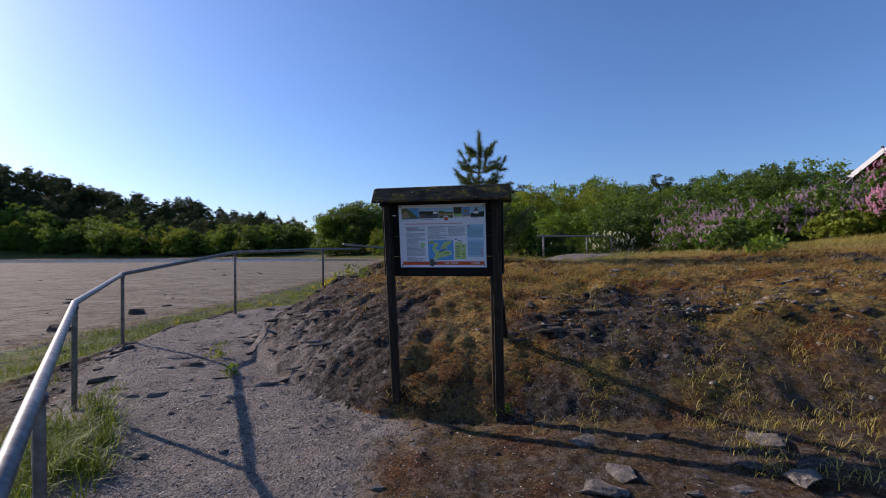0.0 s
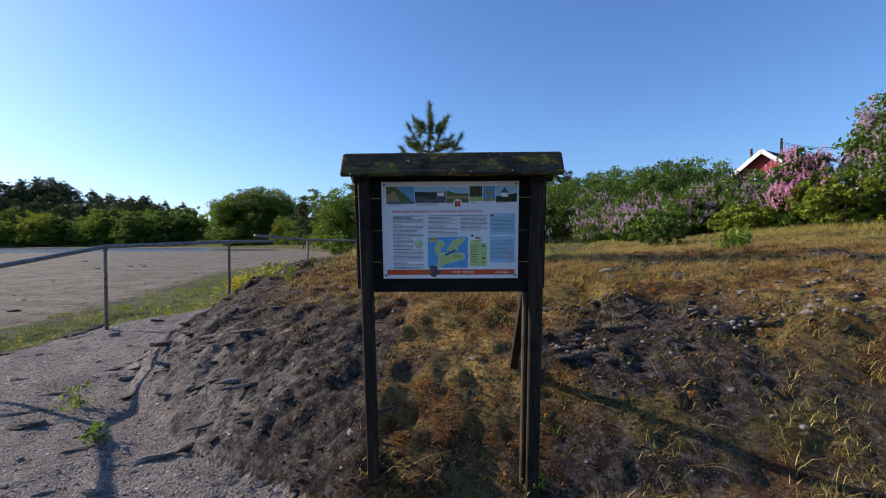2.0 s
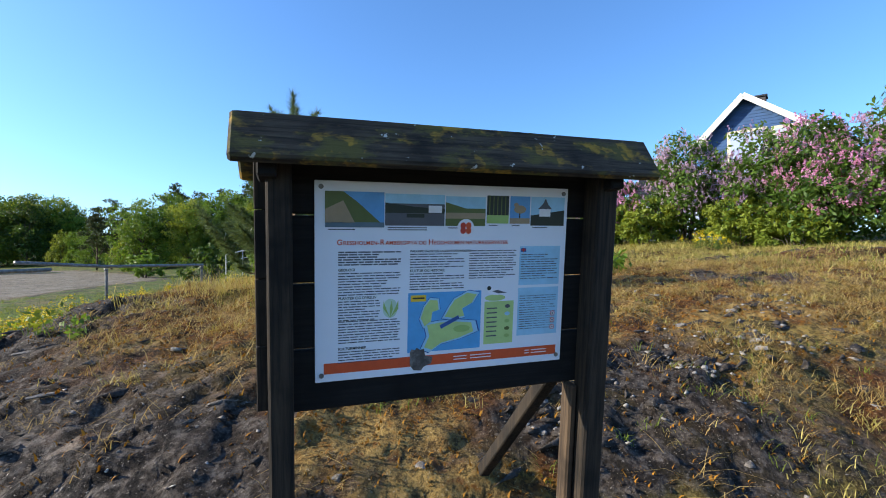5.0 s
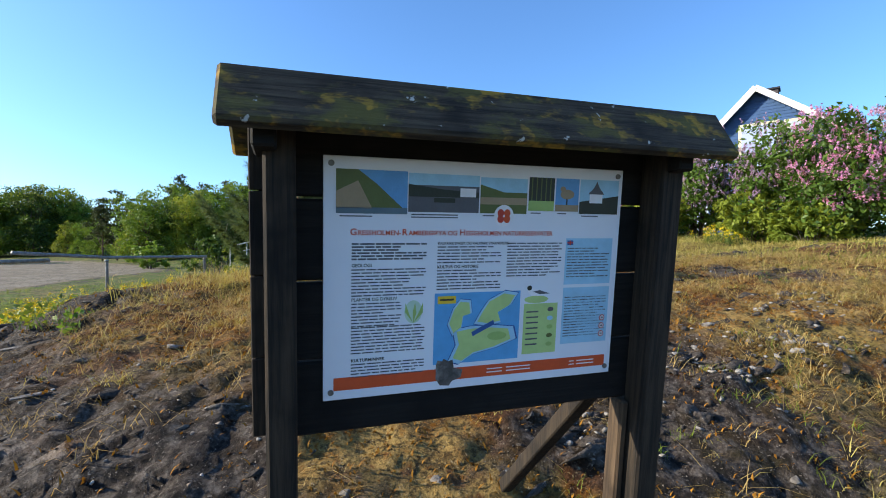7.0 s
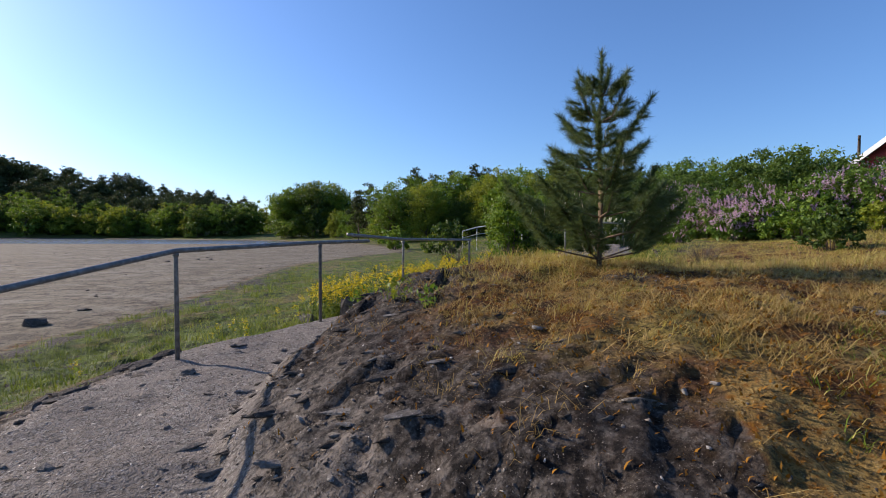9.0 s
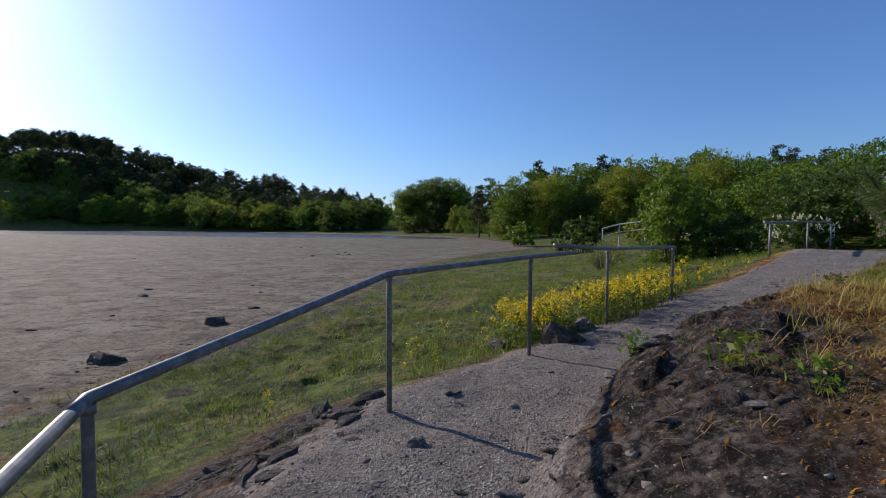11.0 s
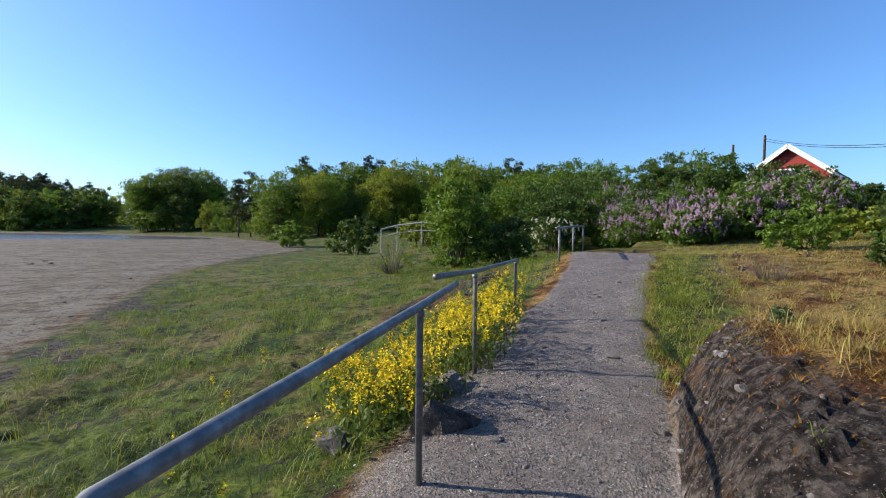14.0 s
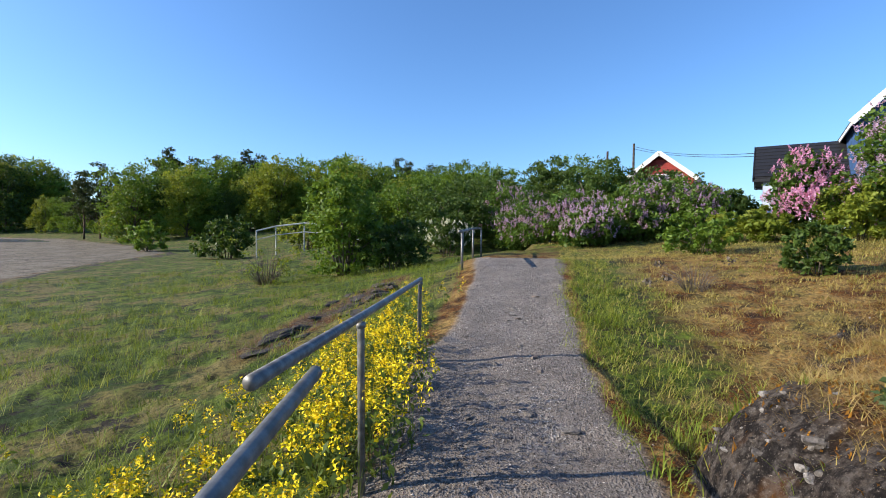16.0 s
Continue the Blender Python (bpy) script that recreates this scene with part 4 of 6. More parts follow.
def bush(name, label, category, at, rx, ry, h, seed, n, leaf, mat, bloom=None, n_bloom=0, group="", lumps=9, per_clump=34):
    """Stems from the root, an uneven crown, and flower spikes where it blooms."""
    rng = np.random.default_rng(seed)
    x, y = at
    ob = thing(name, label, category, (x, y, height(x, y)), group)
    stems = []
    w_ = 0.012 if lumps < 20 else 0.006
    blobs = []
    for j in range(lumps):
        a, f = j * 2.4 + rng.random(), 0.25 + 0.75 * ((j + rng.random()) / lumps)
        k_ = math.sqrt(max(0.05, 1 - (f - 0.35) ** 2 / 0.5)) * (0.45 + 0.3 * rng.random())
        p1 = Vector((rx * k_ * math.cos(a), ry * k_ * math.sin(a), h * f * 0.82))
        stems.append(tube([(0.1 * rx * math.cos(a), 0.1 * ry * math.sin(a), -0.15), p1 * 0.55 + Vector((0, 0, 0.05 * h)), p1], [w_ * h, 0.66 * w_ * h, 0.25 * w_ * h], 5))
        s = 0.34 + 0.16 * rng.random()
        blobs.append((*p1, rx * s, ry * s, h * s * 0.55))
    blobs.append((0, 0, h * 0.32, rx * 0.75, ry * 0.75, h * 0.32))
    part("stem", joined(stems, "stem"), M_TWIG, ob)
    pts = crown_points(rng, blobs, n, 0.05 * (rx + h) / 2, per_clump, 0.6)
    pts = pts[pts[:, 2] > 0.02]
    v, q = leaves(rng, pts, leaf)
    part("foliage", mesh_arrays("foliage", v, q), mat, ob)
    if bloom:
        per = 18
        c = crown_points(rng, blobs, n_bloom, 0.12, 4, 0.93)
        c = c[c[:, 2] > h * 0.22]
        k_ = len(c)
        t = rng.random((k_, per))
        ang = rng.random((k_, per)) * 6.283
        rad = 0.05 * (1.05 - t) * (0.6 + 0.6 * rng.random((k_, per)))
        tilt = rng.normal(size=(k_, 1, 2)) * 0.06
        sp = np.stack([c[:, None, 0] + rad * np.cos(ang) + tilt[..., 0] * t, c[:, None, 1] + rad * np.sin(ang) + tilt[..., 1] * t, c[:, None, 2] + 0.2 * t], -1).reshape(-1, 3)
        v, q = leaves(rng, sp, 0.034, 0.6)
        part("blossom", mesh_arrays("blossom", v, q), bloom, ob)
    return ob


HEDGE = "lilac hedge"
LILACS = [  # x, y, rx, ry, h, bloom
    (14.7, 14.6, 1.15, 1.1, 2.5, "pink"), (16.1, 12.7, 1.5, 1.4, 4.1, "pale"), (17.0, 10.4, 1.8, 1.8, 3.9, "pale"), (16.6, 8.4, 1.9, 1.8, 3.9, "pink"), (17.2, 6.3, 2.2, 2.0, 4.4, "pale"),
    (19.8, 9.6, 2.0, 2.0, 4.4, "pale"), (17.3, 20.0, 1.6, 1.5, 2.3, "pale"), (16.6, 21.6, 1.7, 1.6, 2.6, "pale"), (15.2, 21.2, 1.5, 1.4, 2.1, "pale"), (14.0, 23.4, 1.7, 1.6, 2.3, "pale"), (13.2, 25.4, 1.8, 1.6, 2.4, "pale"),
    (12.9, 21.6, 1.2, 1.1, 1.5, "pale"), (19.2, 22.6, 1.9, 1.9, 2.6, "pale"), (14.6, 28.5, 2.4, 2.2, 3.4, "pale")]
for i, (x, y, rx, ry, h, c) in enumerate(LILACS):
    m = {"pink": M_LILAC_PINK, "pale": M_LILAC_PALE, "white": M_WHITE_BLOOM}[c]
    word = {"pink": "pink", "pale": "pale mauve", "white": "white"}[c]
    bush("lilac_bush", f"lilac bush in full {word} bloom at the meadow's edge", "bush", (x, y), rx, ry, h, 100 + i, 8200 if h > 3.5 else 6000, 0.085, M_LILAC_LEAF, m, int(760 * (1.4 if h > 3.5 or c == "pink" else 0.75)), HEDGE, 12, 20)
for i, (x, y, r, h) in enumerate(((16.9, 24.4, 2.1, 3.75), (18.6, 23.6, 1.9, 3.35), (20.6, 22.8, 1.9, 2.9), (20.9, 20.2, 1.4, 1.9))):
    bush("bush", "dense dark green garden bush behind the lilacs", "bush", (x, y), r, r, h, 180 + i, 7500, 0.085, M_LEAF_B, None, 0, "garden bushes before the cabins")
for i, (x, y, r, h) in enumerate(((14.4, 13.2, 1.25, 1.75), (13.6, 15.2, 0.9, 1.0), (15.6, 10.6, 1.3, 1.5), (15.3, 8.8, 1.2, 1.3))):
    bush("bush", "yellow-green leafy bush at the foot of the lilacs", "bush", (x, y), r, r * 0.9, h, 190 + i, 4200, 0.075, M_LEAF_C, None, 0, "bushes below the lilacs")
THICKET = "thicket on the knoll"
for i, (x, y, r, h, m) in enumerate(((11.0, 29.5, 2.3, 3.2, M_LEAF_B), (13.3, 32, 2.8, 4.0, M_LEAF_B), (15.8, 33.5, 2.8, 3.6, M_LEAF_B), (12.0, 36, 2.8, 4.2, M_LEAF_A), (17.6, 31.0, 2.2, 3.0, M_LEAF_B),
                                      (9.2, 38, 2.6, 4.4, M_LEAF_A), (19.5, 36.5, 2.6, 3.0, M_LEAF_B), (22.5, 33, 2.5, 3.2, M_LEAF_B), (26, 34, 2.8, 4.4, M_LEAF_A), (15.0, 39, 2.6, 3.6, M_LEAF_A), (22, 39, 2.8, 3.4, M_LEAF_A))):
    bush("bush", "dense dark green bush in the thicket on the knoll", "bush", (x, y), r, r, h, 200 + i, 7000, 0.1, m, None, 0, THICKET)
bush("flowering_bush", "low bush with clusters of white blossom below the thicket", "bush", (9.6, 27.2), 1.3, 1.2, 1.9, 231, 3500, 0.07, M_LEAF_B, M_WHITE_BLOOM, 130)
bush("bush", "tall bright green bush beside the bay", "bush", (3.5, 24.6), 1.35, 1.35, 3.8, 240, 8500, 0.085, M_LEAF_A, lumps=13)
bush("bush", "dark spreading bush beside the bay", "bush", (5.2, 24.2), 1.7, 1.5, 2.0, 241, 6000, 0.075, M_LEAF_B)
bush("bush", "grey half-bare bush with sparse leaves above the marsh", "bush", (1.0, 25.5), 1.6, 1.3, 1.7, 242, 900, 0.04, M_LEAF_C, lumps=70)
bush("bush", "young bright green bush on the dry meadow", "bush", (9.6, 15.0), 1.0, 0.9, 1.25, 243, 3200, 0.06, M_LEAF_A, group="young bushes on the meadow")
bush("bush", "young dark green bush on the dry meadow", "bush", (7.3, 11.7), 0.55, 0.55, 0.85, 244, 2600, 0.05, M_LEAF_B, group="young bushes on the meadow")
bush("bush", "low bright green bush below the lilacs", "bush", (13.4, 16.4), 0.7, 0.7, 1.0, 245, 2600, 0.06, M_LEAF_C, group="young bushes on the meadow")
bush("bush", "bare brown twiggy shrub in the dry grass", "bush", (5.2, 12.6), 1.0, 0.9, 0.62, 246, 160, 0.03, M_TWIG, lumps=90)
bush("bush", "round green bush on the marsh near the far wood", "bush", (-3, 62), 2.0, 2.0, 3.0, 247, 2500, 0.16, M_LEAF_A)
bush("bush", "leafy bush on the bank above the marsh", "bush", (2.2, 46), 2.4, 2.2, 3.2, 248, 3000, 0.15, M_LEAF_B)
bush("bush", "leafy yellow-green bush on the bank above the marsh", "bush", (8.5, 48), 2.6, 2.2, 3.6, 249, 3000, 0.15, M_LEAF_C)


def young_pine(x, y, h):
    rng = np.random.default_rng(7)
    ob = thing("young_pine", "slender young pine with pale upright shoots on the dry hill", "tree", (x, y, height(x, y) - 0.03))
    part("trunk", tube([(0, 0, -0.1), (0.01, 0, h * 0.35), (-0.01, 0.01, h * 0.7), (0, 0, h)], [0.035, 0.027, 0.016, 0.006], 8), M_PINEBARK, ob, smooth_shade=True)
    cen, dirs = [], []
    for wz in (0.05, 0.15, 0.26, 0.37, 0.49, 0.61, 0.73, 0.86):
        z0 = h * wz
        reach = 0.62 * (1 - wz) ** 0.75 + 0.05 + 0.2 * max(0.0, 0.4 - wz) / 0.4
        nb = 5 if wz < 0.8 else 4
        limbs = []
        for j in range(nb):
            a = j * 2 * math.pi / nb + wz * 9 + rng.normal() * 0.2
            r = reach * (0.6 + 0.6 * rng.random())
            d = Vector((math.cos(a), math.sin(a), 0))
            p = [Vector((0, 0, z0)), d * r * 0.55 + Vector((0, 0, z0 + r * 0.12)), d * r + Vector((0, 0, z0 + r * (0.4 + 0.5 * rng.random())))]
            limbs.append(tube(p, [0.011, 0.008, 0.004], 5))
            for f in np.linspace(0.5, 1.0, max(3, int(r * 12))):
                q = p[0].lerp(p[1], f / 0.55) if f < 0.55 else p[1].lerp(p[2], (f - 0.55) / 0.45)
                side = 1 if f < 0.95 else 0
                if side:
                    for sgn in (-1, 1):
                        o = Vector((-d.y, d.x, 0.35)) if sgn > 0 else Vector((d.y, -d.x, 0.35))
                        cen.append(q + o * 0.085 * (1.25 - 0.6 * f))
                        dirs.append((o + d * 0.8).normalized())
                cen.append(q)
                dirs.append((p[2] - p[1]).normalized())
        part("whorl", joined(limbs, "whorl"), M_PINEBARK, ob)
    for f in np.linspace(0.8, 1.02, 6):
        cen.append(Vector((0, 0, h * f)))
        dirs.append(Vector((0, 0, 1)))
    per = 125
    cen, dirs = np.array(cen), np.array(dirs)
    k_ = len(cen)
    t = rng.random((k_, per, 1)) * 0.12 - 0.02
    nd = rng.normal(size=(k_, per, 3)) * 0.62 + dirs[:, None, :]
    nd /= np.linalg.norm(nd, axis=2, keepdims=True)
    b = cen[:, None, :] + dirs[:, None, :] * t
    tip = b + nd * (0.07 + 0.045 * rng.random((k_, per, 1)))
    s = np.cross(nd, rng.normal(size=nd.shape))
    s = s / np.linalg.norm(s, axis=2, keepdims=True) * 0.0026
    v = np.stack([b - s, b + s, tip], 2).reshape(-1, 3)
    part("needles", mesh_arrays("needles", v, None, np.arange(len(v)).reshape(-1, 3)), M_NEEDLE, ob)
    shoots = [tube([(0, 0, h * 0.98), (0.003, 0, h + 0.09)], [0.006, 0.004], 5)]
    for j in range(len(cen)):
        if rng.random() < 0.1:
            c = Vector(cen[j])
            shoots.append(tube([c, c + Vector((rng.normal() * 0.012, rng.normal() * 0.012, 0.085))], [0.005, 0.003], 4))
    pale = plain_mat("pale_shoots", (0.45, 0.42, 0.25), 0.7)
    for s in shoots:
        part("shoot", s, pale, ob)


young_pine(0.68, 7.41, 2.02)

# ---- houses ----
M_RED = plain_mat("red_boards", (0.27, 0.03, 0.022), 0.7, 0, 0.15, 3)
M_NAVY = plain_mat("blue_boards", (0.035, 0.085, 0.2), 0.65, 0, 0.15, 3)
M_TRIM = plain_mat("white_trim", (0.72, 0.71, 0.68), 0.55, 0, 0.05, 3)
M_CREAM = plain_mat("cream_trim", (0.6, 0.53, 0.38), 0.55, 0, 0.05, 3)
M_TILE = plain_mat("black_roof_tiles", (0.018, 0.018, 0.02), 0.55, 0, 0.3, 6)
M_WHITEWALL = plain_mat("pale_blue_white_boards", (0.5, 0.56, 0.66), 0.6, 0, 0.08, 4)
k = Mat("window_glass", 0.05, 0.0, 0.5)
k.color((0.05, 0.07, 0.1))
M_GLASS = k.m


def house(name, label, at, rz, left, right, l, wall_l, wall_r, apex, siding, trim, roof_over=0.35, chimney=True):
    """A gabled wooden house; its gable looks along local -y, its ridge runs along y over x = 0."""
    ob = thing(name, label, "house", at, "", rz)
    bm = bmesh.new()
    prof = [(-left, -1.5), (right, -1.5), (right, wall_r), (0, apex), (-left, wall_l)]
    f = [bm.verts.new((x, 0, z)) for x, z in prof]
    g = [bm.verts.new((x, l, z)) for x, z in prof]
    bm.faces.new(f)
    bm.faces.new(g[::-1])
    for i in range(5):
        bm.faces.new((f[i], g[i], g[(i + 1) % 5], f[(i + 1) % 5]))
    bmesh.ops.recalc_face_normals(bm, faces=bm.faces)
    body = part("wall", bm, siding, ob)
    z = 0.0
    while z < apex - 0.2:
        x0 = -left if z + 0.14 < wall_l else -left * (apex - z - 0.14) / (apex - wall_l)
        x1 = right if z + 0.14 < wall_r else right * (apex - z - 0.14) / (apex - wall_r)
        part("board", box((x1 - x0, 0.025, 0.15), ((x0 + x1) / 2, -0.016, z + 0.07), Matrix.Rotation(radians(-7), 4, "X"), 0), siding, body)
        z += 0.145
    for s, half, wall in ((-1, left, wall_l), (1, right, wall_r)):
        slope = math.atan2(apex - wall, half)
        run = math.hypot(apex - wall, half) + roof_over
        cx, cz = s * math.cos(slope) * run / 2, apex - math.sin(slope) * run / 2 + 0.08
        rm = Matrix.Rotation(s * slope, 4, "Y")
        rf = part("roof", box((run, l + 0.8, 0.1), (cx, l / 2, cz), rm, 0.01), M_TILE, ob)
        for j in range(int(run / 0.33)):
            d = 0.16 + j * 0.33
            part("tile_course", box((0.34, l + 0.78, 0.035), (s * math.cos(slope) * d + s * math.sin(slope) * 0.06, l / 2, apex + 0.08 - math.sin(slope) * d + math.cos(slope) * 0.06), Matrix.Rotation(s * (slope - 0.07), 4, "Y"), 0), M_TILE, rf)
        part("bargeboard", box((run + 0.05, 0.05, 0.26), (cx, -0.43, cz - 0.03), rm, 0.01), trim, rf)
        part("eave_board", box((0.04, l + 0.8, 0.18), (s * (math.cos(slope) * run - 0.01), l / 2, apex - math.sin(slope) * run + 0.02), None, 0.01), trim, rf)
    if chimney:
        ch = part("chimney", box((0.6, 0.6, 1.0), (0.5, 2.0, apex - 0.1), None, 0.02), plain_mat("dark_chimney", (0.06, 0.05, 0.05), 0.8), ob)
        part("chimney_cap", box((0.72, 0.72, 0.1), (0.5, 2.0, apex + 0.45), None, 0.02), M_TILE, ch)
    return ob


def window(parent, x, z, w, h, trim, bars=(1, 1), glass=None):
    o = part("window", box((w + 0.24, 0.05, h + 0.24), (x, -0.05, z), None, 0.01), trim, parent)
    part("pane", box((w, 0.02, h), (x, -0.075, z), None, 0), glass or M_GLASS, o)
    for i in range(bars[0]):
        part("bar", box((0.05, 0.03, h), (x - w / 2 + w * (i + 1) / (bars[0] + 1), -0.09, z), None, 0), trim, o)
    for i in range(bars[1]):
        part("bar", box((w, 0.03, 0.05), (x, -0.09, z - h / 2 + h * (i + 1) / (bars[1] + 1)), None, 0), trim, o)


def facing(x, y):
    """Turn so that a house's gable looks to the walk."""
    return math.degrees(math.atan2(x + 1.5, -(y - 4.0)))


blue = house("house", "dark blue wooden house with white bargeboards behind the lilacs", (22.75, 13.95, 2.2), facing(22.6, 14.2) + 180, 1.95, 3.6, 8.0, 4.4, 3.8, 6.45, M_NAVY, M_TRIM)
blind = plain_mat("pale_blue_blind", (0.36, 0.42, 0.62), 0.7, 0, 0.04, 3)
window(blue, 0.1, 3.75, 1.35, 2.2, M_CREAM, (0, 0), blind)
window(blue, 1.45, 4.45, 0.6, 0.75, M_CREAM, (0, 2), plain_mat("grey_louvre", (0.4, 0.45, 0.5), 0.6))
red = house("house", "red wooden cabin with white gable trim behind the lilacs", (24.6, 26.2, 2.6), facing(24.6, 26.2) + 180 - 16, 1.9, 1.9, 6.0, 2.65, 2.65, 4.15, M_RED, M_TRIM, 0.3, False)
window(red, 0.0, 2.45, 0.9, 0.7, M_TRIM, (1, 0))
shed = house("house", "small pale outbuilding with a black tiled roof", (24.6, 20.3, 2.3), 204, 2.2, 2.2, 6.5, 2.3, 2.3, 3.95, M_WHITEWALL, M_TILE, 0.3, False)
part("door", box((0.05, 0.9, 1.9), (2.22, 1.2, 1.0), None, 0.01), M_NAVY, shed)
part("flue", tube([(0.9, 3.6, 3.2), (0.9, 3.6, 3.9)], 0.08, 8), M_TILE, shed)
# power line
pole = thing("utility_pole", "brown wooden utility pole with a crossarm beyond the cabins", "pole", (38, 38, height(38, 38)))
part("shaft", tube([(0, 0, -0.3), (0, 0, 8.0)], [0.14, 0.1], 8), M_BARK, pole)
part("crossarm", box((1.4, 0.1, 0.1), (0, 0, 7.6), Matrix.Rotation(0.7, 4, "Z"), 0.01), M_BARK, pole)
pole2 = copy_thing(pole, pose(37.2, 40.5, height(37.2, 40.5) - 0.5))
ztop = height(38, 38) + 7.6
for j, (dx, zz) in enumerate(((0.5, 0), (-0.5, -0.1))):
    wire = thing("power_line", "thin black overhead power line above the cabins", "cable", (0, 0, 0), "overhead power lines")
    a, b = Vector((38 + dx, 38 + dx * 0.8, ztop)), Vector((26.0, 18.5 + j, 6.0 + 0.25 * j))
    part("wire", tube([a.lerp(b, f) - Vector((0, 0, 0.5 * 4 * f * (1 - f))) for f in np.linspace(0, 1, 13)], 0.018, 5), M_TILE, wire)

# ---- stones ----


def stone_mat(name, dark, light, fleck):
    """Weathered stone: broad tone, fine grain, lichen flecks and a rough relief."""
    k = Mat(name, 0.92, 0.0, 0.2)
    obj = k.n("ShaderNodeObjectInfo").outputs["Random"]
    vec = k.n("ShaderNodeNewGeometry").outputs["Position"]
    a = k.n("ShaderNodeTexNoise", Vector=vec, Scale=9.0, Detail=6.0, Roughness=0.7).outputs["Fac"]
    b = k.n("ShaderNodeTexNoise", Vector=vec, Scale=45.0, Detail=5.0, Roughness=0.7).outputs["Fac"]
    col = k.mix(k.step(k.math("ADD", a, k.math("MULTIPLY", obj, 0.15)), 0.35, 0.75), dark, light)
    col = k.mix(k.step(b, 0.3, 0.6), k.mix(0.6, col, tuple(c * 0.4 for c in dark)), col)
    col = k.mix(k.step(b, 0.6, 0.68), col, fleck)
    k.color(col).bump(k.math("ADD", k.math("MULTIPLY", a, 1.2), b), 1.0, 0.02)
    return k.m


M_STONE = stone_mat("grey_stone", (0.12, 0.105, 0.09), (0.24, 0.215, 0.19), (0.38, 0.36, 0.33))
M_DARKSTONE = stone_mat("dark_stone", (0.04, 0.034, 0.03), (0.125, 0.105, 0.088), (0.3, 0.28, 0.25))
M_LIME = stone_mat("white_limestone", (0.16, 0.14, 0.12), (0.42, 0.39, 0.35), (0.6, 0.57, 0.53))
k = Mat("gravel_stones", 0.9)
k.color(k.ramp(k.island(), (0.0, (0.045, 0.036, 0.029)), (0.55, (0.17, 0.14, 0.115)), (0.85, (0.33, 0.285, 0.24)), (1.0, (0.6, 0.55, 0.5))))
M_GRAVEL = k.m


def stone_mesh(seed, flat_z=0.5, pts=16, name="stone", rough=0.0):
    """An angular stone of unit size: the hull of scattered places, edges worn."""
    rng = np.random.default_rng(seed)
    bm = bmesh.new()
    d = rng.normal(size=(pts, 3))
    d /= np.linalg.norm(d, axis=1)[:, None]
    d *= (0.75 + 0.25 * rng.random(pts))[:, None]
    d[:, 2] *= flat_z
    for p in d:
        bm.verts.new(p)
    bmesh.ops.convex_hull(bm, input=bm.verts)
    loose = [v for v in bm.verts if not v.link_faces]
    bmesh.ops.delete(bm, geom=loose, context="VERTS")
    bmesh.ops.triangulate(bm, faces=bm.faces)
    if rough:
        bmesh.ops.subdivide_edges(bm, edges=bm.edges[:], cuts=2, use_grid_fill=True)
        for v in bm.verts:
            v.co += noise.noise_vector(v.co * 3.1 + Vector((seed, 0, 0))) * rough + noise.noise_vector(v.co * 7.0) * rough * 0.5
        bmesh.ops.triangulate(bm, faces=bm.faces)
    me2 = bpy.data.meshes.new(name)
    bm.to_mesh(me2)
    bm.free()
    return me2


def arrays_of(me2):
    v = np.zeros(len(me2.vertices) * 3)
    me2.vertices.foreach_get("co", v)
    t = np.zeros(len(me2.polygons) * 3, np.int32)
    me2.polygons.foreach_get("vertices", t)
    return v.reshape(-1, 3), t.reshape(-1, 3)


def strew(name, label, protos, x, y, size, mat, sink=0.25, seed=1, tilt=0.25):
    """Many stones too small to count, as one object resting on the ground."""
    rng = np.random.default_rng(seed)
    zz = zones(x, y)["z"]
    vs, ts, off = [], [], 0
    data = [arrays_of(p) for p in protos]
    for i in range(len(x)):
        v, t = data[int(rng.integers(len(data)))]
        a = rng.random() * 6.283
        c, s = math.cos(a), math.sin(a)
        sx, sy = size[i] * (0.7 + 0.6 * rng.random()), size[i] * (0.7 + 0.6 * rng.random())
        px, py, pz = v[:, 0] * sx, v[:, 1] * sy, v[:, 2] * size[i] + tilt * rng.normal() * v[:, 0] * sx
        vs.append(np.stack([x[i] + c * px - s * py, y[i] + s * px + c * py, zz[i] + pz - sink * size[i] * 0.4], 1))
        ts.append(t + off)
        off += len(v)
    me2 = mesh_arrays(name, np.vstack(vs), None, np.vstack(ts))
    me2.materials.append(mat)
    return tagged(new(name, me2), label, "stones", kind="stuff")


def scatter(rng, n, x0, x1, y0, y1, keep):
    """Random places in a rectangle of the plan, kept with the chance that keep gives."""
    x, y = x0 + (x1 - x0) * rng.random(n), y0 + (y1 - y0) * rng.random(n)
    zn = zones(x, y)
    m = rng.random(n) < keep(x, y, zn)
    return x[m], y[m], {kk: vv[m] for kk, vv in zn.items()}


rng = np.random.default_rng(11)
PEB = [stone_mesh(300 + i, 0.5, 6, "pebble") for i in range(6)]
SLAB = [stone_mesh(320 + i, 0.5, 16, "stone") for i in range(6)]
RUGGED = [stone_mesh(340 + i, 0.55, 14, "stone", 0.13) for i in range(6)]
gravel_keep = lambda x, y, zn: np.clip(zn["gravel"] * 1.1 - 0.1, 0, 1) * (0.35 + 0.65 * (fractal(x * 1.2, y * 1.2, 61, 3) > -0.05))
x, y, zn = scatter(rng, 130000, -4.6, 3.5, 1.0, 14, gravel_keep)
near_w = rng.random(len(x)) < np.clip(1.7 - 0.14 * np.abs(y - 5.5), 0.12, 1)
x, y = x[near_w], y[near_w]
strew("gravel", "loose grey and white gravel strewn over the path", PEB, x, y, 0.007 + 0.015 * rng.random(len(x)) ** 2.5, M_GRAVEL, 0.3, 5)
